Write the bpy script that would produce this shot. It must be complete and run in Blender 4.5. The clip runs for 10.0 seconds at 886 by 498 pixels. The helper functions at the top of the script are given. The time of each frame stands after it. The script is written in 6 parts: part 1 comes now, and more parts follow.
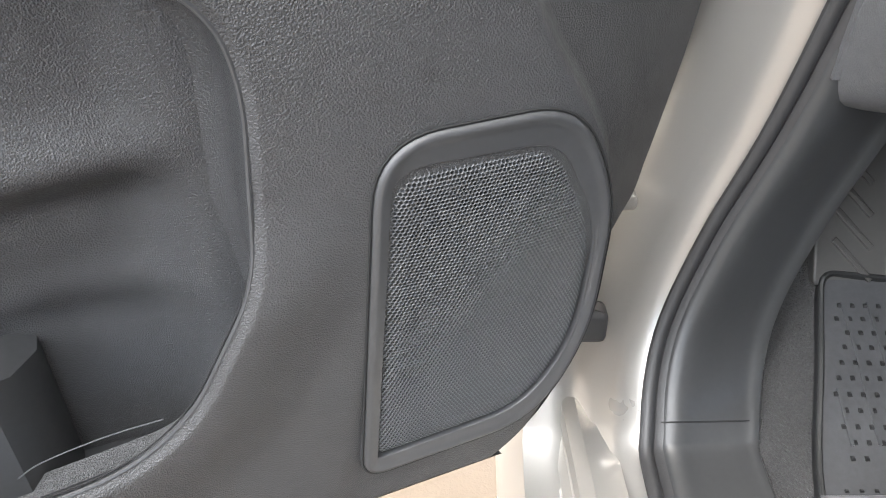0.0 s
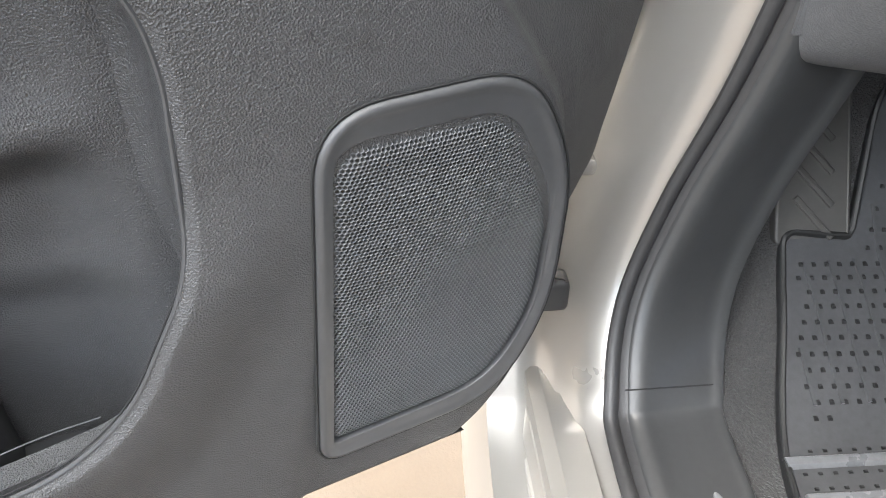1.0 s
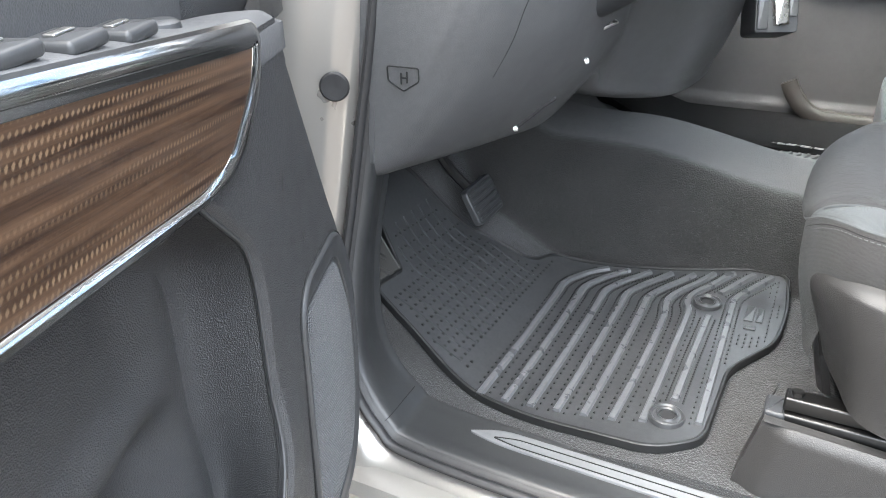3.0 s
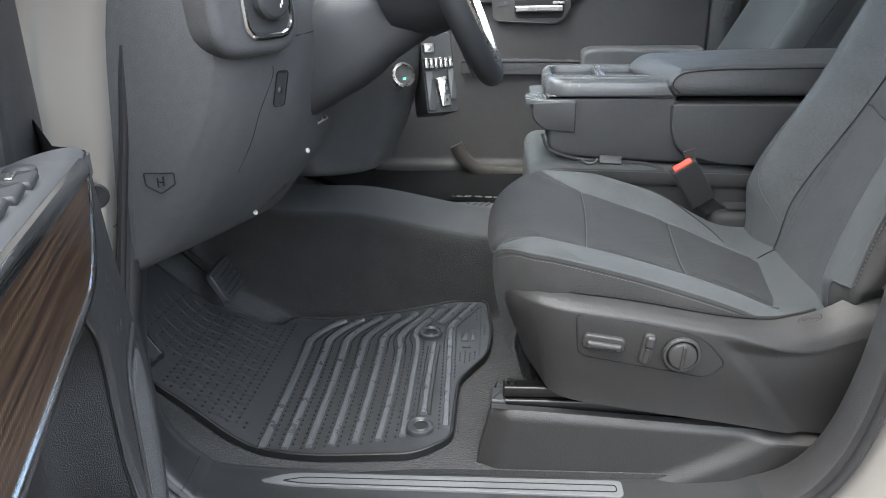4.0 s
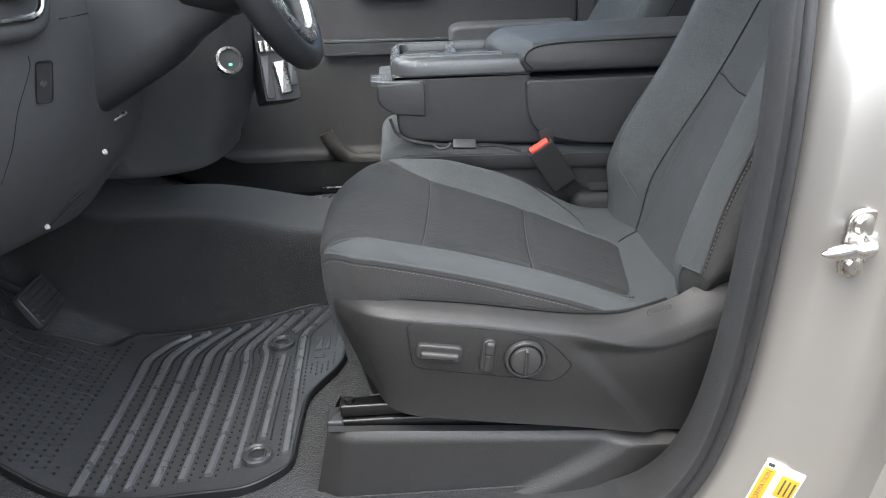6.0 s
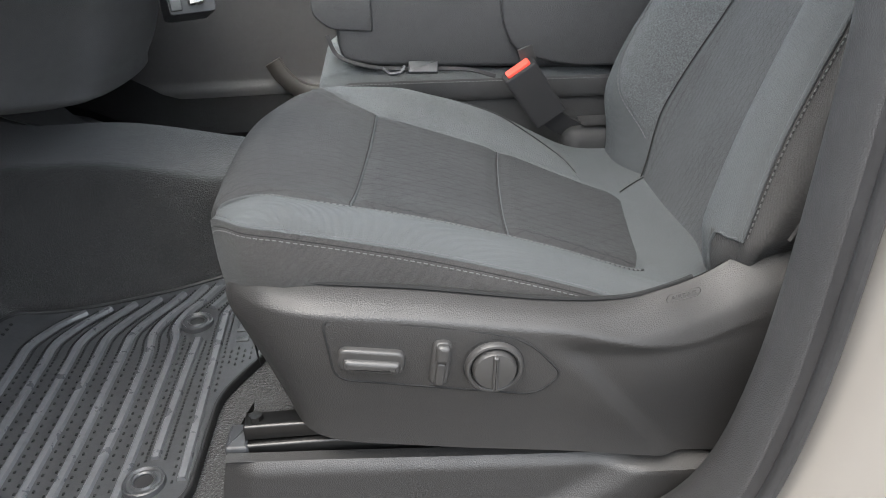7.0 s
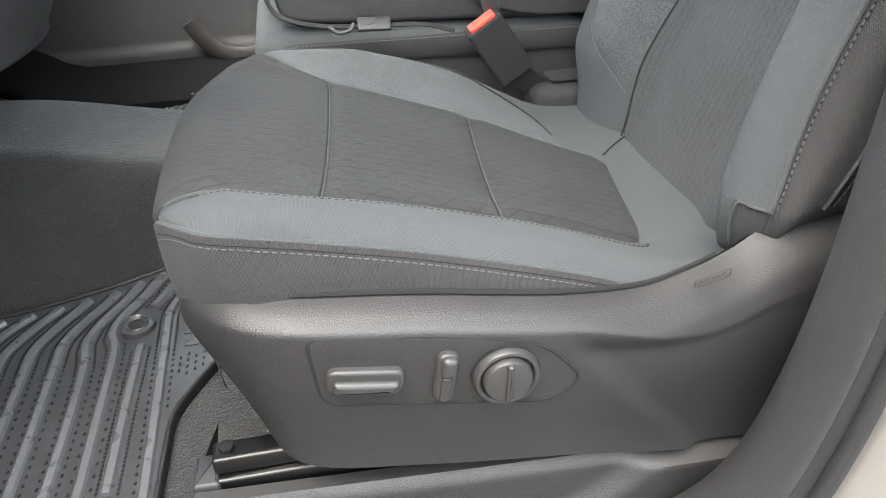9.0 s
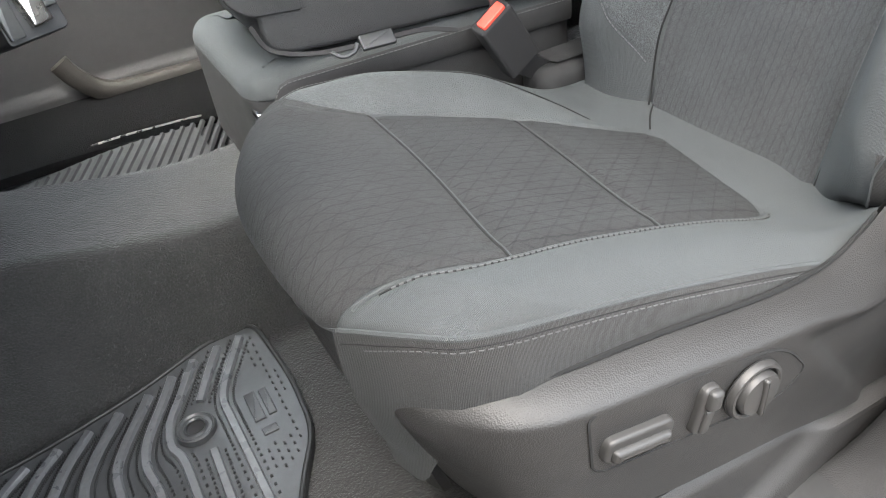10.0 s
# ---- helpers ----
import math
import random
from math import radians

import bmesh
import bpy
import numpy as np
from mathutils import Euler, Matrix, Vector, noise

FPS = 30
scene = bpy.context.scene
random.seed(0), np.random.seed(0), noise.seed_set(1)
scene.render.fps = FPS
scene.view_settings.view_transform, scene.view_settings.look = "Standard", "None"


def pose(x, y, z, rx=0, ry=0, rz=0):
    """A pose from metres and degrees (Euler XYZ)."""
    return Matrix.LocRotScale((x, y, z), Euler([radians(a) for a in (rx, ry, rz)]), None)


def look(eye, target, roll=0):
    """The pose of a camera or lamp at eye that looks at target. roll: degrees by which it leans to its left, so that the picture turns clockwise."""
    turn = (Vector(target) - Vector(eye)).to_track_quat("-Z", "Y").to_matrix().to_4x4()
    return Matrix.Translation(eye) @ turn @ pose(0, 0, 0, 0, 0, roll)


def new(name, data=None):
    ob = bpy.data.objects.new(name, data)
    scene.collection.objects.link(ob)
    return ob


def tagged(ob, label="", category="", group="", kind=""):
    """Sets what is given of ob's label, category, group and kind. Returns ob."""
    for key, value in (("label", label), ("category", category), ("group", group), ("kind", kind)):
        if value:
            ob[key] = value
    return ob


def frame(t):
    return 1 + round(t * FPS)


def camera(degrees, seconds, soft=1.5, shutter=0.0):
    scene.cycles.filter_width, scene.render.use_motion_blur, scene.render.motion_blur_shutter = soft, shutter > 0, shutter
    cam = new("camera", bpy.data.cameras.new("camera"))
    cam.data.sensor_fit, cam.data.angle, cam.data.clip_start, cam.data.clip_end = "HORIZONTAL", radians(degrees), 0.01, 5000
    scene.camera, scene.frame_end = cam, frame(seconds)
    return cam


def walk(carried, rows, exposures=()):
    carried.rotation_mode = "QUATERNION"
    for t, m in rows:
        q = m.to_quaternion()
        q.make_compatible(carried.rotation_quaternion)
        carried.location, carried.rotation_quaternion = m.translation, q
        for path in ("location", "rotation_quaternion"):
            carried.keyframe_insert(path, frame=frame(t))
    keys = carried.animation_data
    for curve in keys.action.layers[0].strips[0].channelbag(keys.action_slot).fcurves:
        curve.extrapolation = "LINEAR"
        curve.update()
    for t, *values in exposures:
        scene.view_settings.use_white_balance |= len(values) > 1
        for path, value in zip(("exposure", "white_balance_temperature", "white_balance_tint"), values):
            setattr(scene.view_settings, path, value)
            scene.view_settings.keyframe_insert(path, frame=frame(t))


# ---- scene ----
cam = camera(60.2, 10.0, 0.9)
PATH = [
    (0, (0.145, 0.143, 1.227), (-1.478, 0.185, 0.06), -0.0),
    (0.5, (0.122, 0.152, 1.221), (-1.453, 0.248, -0.008), 0.4),
    (1, (0.117, 0.155, 1.219), (-1.44, 0.281, -0.03), 0.0),
    (1.5, (0.11, 0.121, 1.199), (-1.443, 0.416, -0.026), -1.1),
    (2, (0.074, -0.001, 1.194), (-1.366, 0.718, 0.006), -0.9),
    (2.5, (0.082, -0.16, 1.229), (-1.125, 1.026, 0.163), -0.9),
    (2.9, (0.133, -0.292, 1.293), (-0.835, 1.213, 0.401), -2.0),
    (3, (0.105, -0.318, 1.332), (-0.734, 1.255, 0.425), -1.6),
    (3.2, (0.11, -0.378, 1.357), (-0.557, 1.303, 0.502), -1.7),
    (4.3, (0.09, -0.529, 1.417), (0.109, 1.326, 0.67), 0.0),
    (4.5, (0.09, -0.528, 1.417), (0.168, 1.329, 0.68), 0.3),
    (5, (0.089, -0.525, 1.418), (0.232, 1.332, 0.69), 0.3),
    (5.5, (0.114, -0.503, 1.413), (0.246, 1.352, 0.676), -0.6),
    (6, (0.226, -0.392, 1.383), (0.311, 1.437, 0.579), -1.9),
    (6.2, (0.269, -0.341, 1.369), (0.347, 1.473, 0.53), -2.2),
    (7.3, (0.289, -0.053, 1.26), (0.417, 1.69, 0.287), -2.0),
    (7.5, (0.282, -0.031, 1.258), (0.424, 1.703, 0.271), -1.9),
    (8, (0.274, -0.023, 1.26), (0.441, 1.694, 0.247), -1.5),
    (8.5, (0.274, -0.019, 1.263), (0.461, 1.685, 0.233), -1.4),
    (9, (0.245, -0.003, 1.263), (0.528, 1.667, 0.2), -2.7),
    (9.5, (0.107, 0.063, 1.289), (0.583, 1.648, 0.166), -5.8),
    (10, (0.012, 0.17, 1.315), (0.668, 1.645, 0.134), -8.6),
]
EXPOSURE = [(0.0, 4.35, 6600, 6), (1.5, 4.35, 6550, 5), (2.5, 4.35, 6350, 5), (3.2, 3.80, 6100, 4), (4.4, 2.90, 6000, 4), (5.5, 2.90, 6000, 4), (6.2, 2.80, 6050, 5), (7.4, 3.30, 6250, 5), (10.0, 3.48, 6300, 5)]
walk(cam, [(t, look(eye, target, roll)) for t, eye, target, roll in PATH], EXPOSURE)

# ---- world, sun, exposure ----
SUN_UP, SUN_TURN = 66, 215
world = bpy.data.worlds.new("sky")
scene.world = world
world.use_nodes = True
wn = world.node_tree
sky = wn.nodes.new("ShaderNodeTexSky")
sky.sky_type = "NISHITA"
sky.sun_disc = False
sky.sun_elevation, sky.sun_rotation = radians(SUN_UP), radians(SUN_TURN)
sky.dust_density, sky.air_density = 6.0, 0.7
wn.nodes["Background"].inputs["Strength"].default_value = 0.07
wn.links.new(sky.outputs[0], wn.nodes["Background"].inputs["Color"])
sun = new("sun", bpy.data.lights.new("sun", "SUN"))
sun.data.energy, sun.data.angle, sun.data.color = 1.4, radians(150), (1.0, 0.97, 0.94)
sun.matrix_world = pose(0, -4, 6, 90 - SUN_UP, 0, 180 - SUN_TURN)


# ---- materials ----
class Mat:
    """A node material: a base colour with two scales of variation, and relief."""

    def __init__(self, name, colour, rough=0.5, metal=0.0, coat=0.0, spec=0.5):
        self.m = bpy.data.materials.new(name)
        self.m.use_nodes = True
        self.t = self.m.node_tree
        self.b = self.t.nodes["Principled BSDF"]
        self.put("Base Color", (*colour[:3], 1))
        self.put("Roughness", rough)
        self.put("Metallic", metal)
        self.put("Coat Weight", coat)
        self.put("Specular IOR Level", spec)
        self.colour, self.rough, self.height = colour, rough, None
        self.where = self.node("ShaderNodeTexCoord").outputs["Object"]
        self.uv = [n for n in self.t.nodes if n.type == "TEX_COORD"][0].outputs["UV"]

    def put(self, key, value):
        self.b.inputs[key].default_value = value

    def node(self, kind, **inputs):
        n = self.t.nodes.new(kind)
        for key, value in inputs.items():
            key = key.replace("_", " ")
            if isinstance(value, bpy.types.NodeSocket):
                self.t.links.new(value, n.inputs[key])
            else:
                n.inputs[key].default_value = value
        return n

    def math(self, op, a, b=0.0, c=0.0):
        n = self.t.nodes.new("ShaderNodeMath")
        n.operation = op
        for k, v in enumerate((a, b, c)):
            if isinstance(v, bpy.types.NodeSocket):
                self.t.links.new(v, n.inputs[k])
            else:
                n.inputs[k].default_value = v
        return n.outputs[0]

    def noise(self, scale, detail=3.0, rough=0.55, where=None):
        return self.node("ShaderNodeTexNoise", Vector=where or self.where, Scale=scale, Detail=detail, Roughness=rough).outputs[0]

    def cells(self, scale, where=None):
        return self.node("ShaderNodeTexVoronoi", Vector=where or self.where, Scale=scale).outputs[0]

    def crisp(self, factor, gain):
        """A factor spread out from its middle, and held to 0..1."""
        return self.math("MINIMUM", self.math("MAXIMUM", self.math("MULTIPLY_ADD", factor, gain, 0.5 - 0.5 * gain), 0.0), 1.0)

    def vary(self, amount, *factors):
        """The base colour times 1 +- amount, by the mean of the factors."""
        total = factors[0]
        for f in factors[1:]:
            total = self.math("ADD", total, f)
        total = self.math("MULTIPLY", total, 1 / len(factors))
        k = self.math("MULTIPLY_ADD", total, 4 * amount, 1 - 2 * amount)
        mix = self.t.nodes.new("ShaderNodeVectorMath")
        mix.operation = "SCALE"
        mix.inputs[0].default_value = self.colour[:3]
        self.t.links.new(k, mix.inputs["Scale"])
        self.t.links.new(mix.outputs[0], self.b.inputs["Base Color"])
        self.tint = mix.outputs[0]
        return self

    def gloss(self, amount, factor):
        self.t.links.new(self.math("MULTIPLY_ADD", factor, 2 * amount, self.rough - amount), self.b.inputs["Roughness"])
        return self

    def relief(self, height, depth, strength=1.0):
        n = self.node("ShaderNodeBump", Strength=strength, Distance=depth, Height=height)
        if self.height:
            self.t.links.new(self.height, n.inputs["Normal"])
        self.height = n.outputs[0]
        self.t.links.new(self.height, self.b.inputs["Normal"])
        return self


def grained(name, colour, scale=760, depth=0.0008, rough=0.5, strength=0.85):
    """Moulded plastic with a leather grain, faint scuffs and dust."""
    m = Mat(name, colour, rough)
    m.vary(0.22, m.noise(7, 4), m.noise(90, 3), m.cells(scale))
    m.gloss(0.09, m.noise(35, 4))
    m.relief(m.noise(22, 3), 0.0006, 0.25)
    m.relief(m.cells(scale), depth, strength)
    m.relief(m.noise(scale * 1.7, 2), depth * 0.4, strength * 0.5)
    return m.m


def smooth_plastic(name, colour, rough=0.42):
    m = Mat(name, colour, rough)
    m.vary(0.14, m.noise(9, 4), m.noise(160, 3))
    m.gloss(0.1, m.noise(28, 5))
    m.relief(m.noise(900, 2), 0.0001, 0.3)
    return m.m


def cloth(name, colour, mottle=0.34, weave=0.0):
    """Woven seat cloth: fine threads and a soft mottling."""
    m = Mat(name, colour, 0.85, spec=0.25)
    m.put("Sheen Weight", 0.06)
    m.put("Sheen Roughness", 0.5)
    m.put("Sheen Tint", (0.75, 0.85, 0.9, 1))
    m.vary(mottle, m.noise(14, 4), m.crisp(m.noise(420, 3), 2.0), m.crisp(m.noise(1000, 2, 0.7), 2.6), m.cells(620))
    if weave:
        s = m.node("ShaderNodeSeparateXYZ", Vector=m.where)
        x, y, z = s.outputs
        across = m.math("ADD", m.math("ADD", y, z), m.math("MULTIPLY", m.noise(40, 2), 0.0012))
        p = m.math("SINE", m.math("MULTIPLY", m.math("ADD", x, across), 3300))
        q = m.math("SINE", m.math("MULTIPLY", m.math("SUBTRACT", x, across), 3300))
        knots = m.math("MULTIPLY_ADD", m.math("MULTIPLY", p, q), 0.5, 0.5)
        m.vary(weave, knots, m.crisp(m.noise(900, 2), 2.5), m.noise(14, 3))
        m.relief(knots, 0.0006, 0.7)
    m.relief(m.noise(16, 2), 0.003, 0.25)
    m.relief(m.cells(620), 0.0009, 0.3 if weave else 0.9)
    m.relief(m.noise(1300, 2), 0.0005, 0.4 if weave else 0.8)
    return m.m


def diamond_cloth(name, colour, depth=1.0, long=0.030, wide=0.0135, grain=0.40):
    """Granular dark cloth with a lattice of flat diamonds: broken dark rows, and faint slanted lines between them."""
    m = Mat(name, colour, 0.85, spec=0.25)
    m.put("Sheen Weight", 0.03)
    m.put("Sheen Tint", (0.75, 0.85, 0.9, 1))
    s = m.node("ShaderNodeSeparateXYZ", Vector=m.uv)
    wob = m.math("MULTIPLY", m.noise(60, 2), 0.20)
    u, v = m.math("MULTIPLY", s.outputs[0], 1 / long), m.math("ADD", m.math("MULTIPLY", s.outputs[1], 1 / wide), wob)
    zig = m.math("MULTIPLY", m.math("PINGPONG", m.math("MULTIPLY", u, 2.0), 0.5), 0.20)
    row = m.math("MULTIPLY", m.math("PINGPONG", m.math("ADD", v, zig), 0.5), 8.0 * wide / 0.0135)
    broken = m.math("MULTIPLY", m.crisp(m.noise(260, 2), 3.0), 0.45)
    rows = m.math("MINIMUM", m.math("ADD", row, broken), 1.0)
    slant = m.math("MINIMUM", m.math("PINGPONG", m.math("ADD", u, m.math("MULTIPLY", v, 0.5)), 0.5), m.math("PINGPONG", m.math("SUBTRACT", u, m.math("MULTIPLY", v, 0.5)), 0.5))
    slants = m.math("MINIMUM", m.math("ADD", m.math("MULTIPLY", slant, 8.0), 0.45), 1.0)
    line = m.math("MULTIPLY", rows, slants)
    k = m.math("MULTIPLY_ADD", line, 0.66 * depth, 1 - 0.66 * depth)
    dots = m.crisp(m.noise(1000, 2, 0.7), 3.2)
    k = m.math("MULTIPLY", k, m.math("MULTIPLY_ADD", dots, 2 * grain, 1 - grain))
    k = m.math("MULTIPLY", k, m.math("MULTIPLY_ADD", m.noise(12, 4), 0.5, 0.75))
    mix = m.t.nodes.new("ShaderNodeVectorMath")
    mix.operation = "SCALE"
    mix.inputs[0].default_value = colour
    m.t.links.new(k, mix.inputs["Scale"])
    m.t.links.new(mix.outputs[0], m.b.inputs["Base Color"])
    m.relief(line, 0.0012, 0.6 * depth)
    m.relief(dots, 0.0005, 0.7)
    return m.m


def carpet(name, colour, sheen=0.16):
    m = Mat(name, colour, 0.95, spec=0.1)
    m.put("Sheen Weight", sheen)
    m.put("Sheen Tint", (0.9, 0.92, 0.95, 1))
    m.vary(0.45, m.noise(12, 4), m.noise(330, 3), m.cells(500))
    m.relief(m.noise(380, 3), 0.003, 0.9)
    m.relief(m.noise(30, 3), 0.004, 0.4)
    return m.m


def rubber(name, colour, rough=0.55):
    m = Mat(name, colour, rough)
    m.vary(0.28, m.noise(11, 5), m.noise(140, 4))
    m.gloss(0.12, m.noise(40, 5))
    m.relief(m.noise(700, 3), 0.0003, 0.5)
    return m.m


def paint(name, colour):
    """Silver pearl car paint, with flake and a film of dust."""
    m = Mat(name, colour, 0.30, 0.58, coat=0.8)
    m.put("Coat Roughness", 0.07)
    m.vary(0.05, m.noise(2500, 1), m.noise(8, 4))
    m.gloss(0.08, m.noise(12, 4))
    return m.m


def metal(name, colour, rough, brushed=0.0):
    m = Mat(name, colour, rough, 1.0)
    m.vary(0.06, m.noise(25, 4), m.noise(300, 2))
    m.gloss(min(0.08, rough * 0.6), m.noise(60, 4))
    if brushed:
        stretch = m.node("ShaderNodeMapping", Vector=m.where)
        stretch.inputs["Scale"].default_value = (20, 900, 900)
        m.relief(m.noise(1.0, 2, where=stretch.outputs[0]), 0.0002, brushed)
    return m.m


def wood(name):
    """Dark open-pored veneer: long grain, and rope-like rows of small slanted light flecks."""
    m = Mat(name, (0.13, 0.075, 0.045), 0.33, coat=0.4)
    s = m.node("ShaderNodeSeparateXYZ", Vector=m.where)
    u, h = s.outputs[0], m.math("SUBTRACT", s.outputs[2], m.math("MULTIPLY", s.outputs[0], 0.11))
    at = m.node("ShaderNodeCombineXYZ", X=m.math("MULTIPLY", u, 5.0), Y=m.math("MULTIPLY", h, 170.0)).outputs[0]
    grain = m.noise(1.0, 5, 0.6, where=at)
    band = m.node("ShaderNodeCombineXYZ", X=m.math("MULTIPLY", u, 2.5), Y=m.math("MULTIPLY", h, 62.0)).outputs[0]
    mask = m.node("ShaderNodeMapRange", Value=m.noise(1.0, 3, where=band))
    mask.inputs["From Min"].default_value, mask.inputs["From Max"].default_value = 0.44, 0.60
    row = m.math("ADD", m.math("MULTIPLY", h, 190.0), m.math("MULTIPLY", grain, 0.6))
    across = m.math("MULTIPLY", m.math("PINGPONG", row, 0.5), 2.0)
    slant = m.math("MULTIPLY", m.math("PINGPONG", m.math("ADD", m.math("MULTIPLY", u, 250.0), m.math("MULTIPLY", row, 0.8)), 0.5), 2.0)
    fl = m.node("ShaderNodeMapRange", Value=m.math("MULTIPLY", across, slant))
    fl.inputs["From Min"].default_value, fl.inputs["From Max"].default_value = 0.28, 0.6
    ramp = m.node("ShaderNodeValToRGB", Fac=grain)
    ramp.color_ramp.elements[0].position, ramp.color_ramp.elements[0].color = 0.36, (0.022, 0.012, 0.008, 1)
    ramp.color_ramp.elements[1].position, ramp.color_ramp.elements[1].color = 0.70, (0.105, 0.062, 0.037, 1)
    mix = m.node("ShaderNodeMix")
    mix.data_type = "RGBA"
    m.t.links.new(m.math("MULTIPLY", m.math("MULTIPLY", fl.outputs[0], mask.outputs[0]), 0.55), mix.inputs[0])
    m.t.links.new(ramp.outputs[0], mix.inputs[6])
    mix.inputs[7].default_value = (0.27, 0.19, 0.115, 1)
    m.t.links.new(mix.outputs[2], m.b.inputs["Base Color"])
    m.relief(grain, 0.0006, 0.4)
    return m.m


def concrete(name, colour):
    m = Mat(name, colour, 0.75)
    m.vary(0.2, m.noise(1.3, 5), m.noise(14, 5), m.noise(180, 3))
    m.gloss(0.12, m.noise(3, 4))
    m.relief(m.noise(120, 4), 0.002, 0.4)
    return m.m


def plain(name, colour, rough=0.5, metal_part=0.0, glow=0.0):
    m = Mat(name, colour, rough, metal_part)
    m.vary(0.06, m.noise(40, 3), m.noise(400, 2))
    if glow:
        m.put("Emission Color", (*colour[:3], 1))
        m.put("Emission Strength", glow)
    return m.m


def clear(name):
    m = Mat(name, (0.9, 0.95, 0.95), 0.02)
    m.put("Transmission Weight", 1.0)
    m.put("IOR", 1.05)
    return m.m


GRAIN = grained("door_plastic", (0.038, 0.0385, 0.040))
CONS = grained("console_grain", (0.032, 0.0325, 0.0335), 700, 0.0004, 0.5)
DASH = grained("dash_plastic", (0.072, 0.073, 0.076), 700, 0.0003, 0.55)
PILLAR = grained("pillar_plastic", (0.036, 0.036, 0.037), 700, 0.0003, 0.55)
VAL = grained("seat_plastic", (0.022, 0.0216, 0.0214), 750, 0.0003, 0.5)
SMOOTH = smooth_plastic("smooth_plastic", (0.040, 0.041, 0.043))
GLOSSY = smooth_plastic("console_plastic", (0.060, 0.063, 0.066), 0.24)
SWITCH = smooth_plastic("switch_plastic", (0.033, 0.0325, 0.032), 0.45)
GRILLE = smooth_plastic("grille_plastic", (0.062, 0.064, 0.067), 0.34)
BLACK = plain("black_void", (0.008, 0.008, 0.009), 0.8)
SILLP = smooth_plastic("sill_plastic", (0.030, 0.031, 0.032), 0.38)
CLOTH = cloth("grey_cloth", (0.055, 0.059, 0.061), 0.36, 0.16)
DIAMOND = diamond_cloth("diamond_cloth", (0.030, 0.0305, 0.0315))
BACKD = diamond_cloth("back_diamond_cloth", (0.050, 0.052, 0.054), 0.55, 0.016, 0.0095)
PDOOR = grained("passenger_plastic", (0.038, 0.0370, 0.0375), 700, 0.0003, 0.6)
PSILL = carpet("black_sill_felt", (0.007, 0.007, 0.0075), 0.0)
NOSE = diamond_cloth("nose_cloth", (0.031, 0.0312, 0.0318), 0.7)
VINYL = grained("seat_vinyl", (0.026, 0.0255, 0.0255), 900, 0.0003, 0.5)
SHROUD = smooth_plastic("shroud_plastic", (0.024, 0.0255, 0.028), 0.5)
FELT = cloth("mottled_cloth", (0.060, 0.064, 0.066), 0.6)
THREAD = plain("thread", (0.082, 0.084, 0.086), 0.8)
WOVEN = cloth("dark_woven_cloth", (0.038, 0.037, 0.0363), 0.34, 0.38)
MIDV = grained("middle_vinyl", (0.019, 0.019, 0.0195), 900, 0.0003, 0.75)
WEB = plain("belt_webbing", (0.013, 0.013, 0.014), 0.9)
SEAM = plain("seam_dark", (0.006, 0.0063, 0.0066), 0.9)
INSUL = carpet("insulation_felt", (0.018, 0.018, 0.0185), 0.1)
CARPET = carpet("carpet", (0.0275, 0.0275, 0.0275), 0.26)
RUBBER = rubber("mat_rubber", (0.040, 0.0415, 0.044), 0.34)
# the mat's rubber again, near black: shade round dimples and rim painted in
SHADED_RUBBER = rubber("shaded_mat_rubber", (0.010, 0.0105, 0.011), 0.5)
# the mat's rubber again, paler: light on the ribs painted in
LIT_RIB = rubber("lit_rib_rubber", (0.090, 0.093, 0.099), 0.30)
SEALR = rubber("seal_rubber", (0.022, 0.022, 0.023), 0.5)
PAINT = paint("silver_pearl_paint", (0.34, 0.325, 0.302))
CHROME = metal("chrome", (0.8, 0.8, 0.8), 0.12)
STEEL = metal("steel", (0.6, 0.58, 0.55), 0.28)
PLATED = smooth_plastic("foot_rest_plastic", (0.042, 0.041, 0.039), 0.5)
PLATE = smooth_plastic("silver_plate", (0.13, 0.134, 0.138), 0.46)
RAILM = metal("black_rail", (0.06, 0.06, 0.06), 0.45)
WOOD = wood("veneer")
GROUND = concrete("tan_ground", (0.037, 0.0255, 0.0140))
RED = plain("buckle_red", (0.75, 0.07, 0.045), 0.45)
YELLOW = plain("label_yellow", (0.58, 0.29, 0.012), 0.6)
WHITE = plain("label_white", (0.66, 0.66, 0.64), 0.6)
INK = plain("label_ink", (0.05, 0.05, 0.05), 0.7)
TAN = grained("tan_plastic", (0.03, 0.027, 0.024), 600, 0.0003)
LINER = cloth("headliner", (0.3, 0.3, 0.3))
GLASS = clear("glass")
TINT = plain("privacy_glass", (0.012, 0.013, 0.014), 0.05)
GREEN = plain("green_lamp", (0.1, 0.7, 0.3), 0.5, 0, 0.6)


# ---- geometry helpers ----
def spline(points, n=8, closed=False):
    """A smooth curve through the points, n steps a stretch."""
    p = [Vector(q) for q in points]
    m, out = len(p), []
    for i in range(m if closed else m - 1):
        a = p[(i - 1) % m] if closed or i else p[0] * 2 - p[1]
        b, c = p[i], p[(i + 1) % m]
        d = p[(i + 2) % m] if closed or i + 2 < m else p[-1] * 2 - p[-2]
        for k in range(n):
            t = k / n
            out.append(0.5 * (2 * b + (c - a) * t + (2 * a - 5 * b + 4 * c - d) * t * t + (3 * b - a - 3 * c + d) * t ** 3))
    return out if closed else out + [p[-1]]


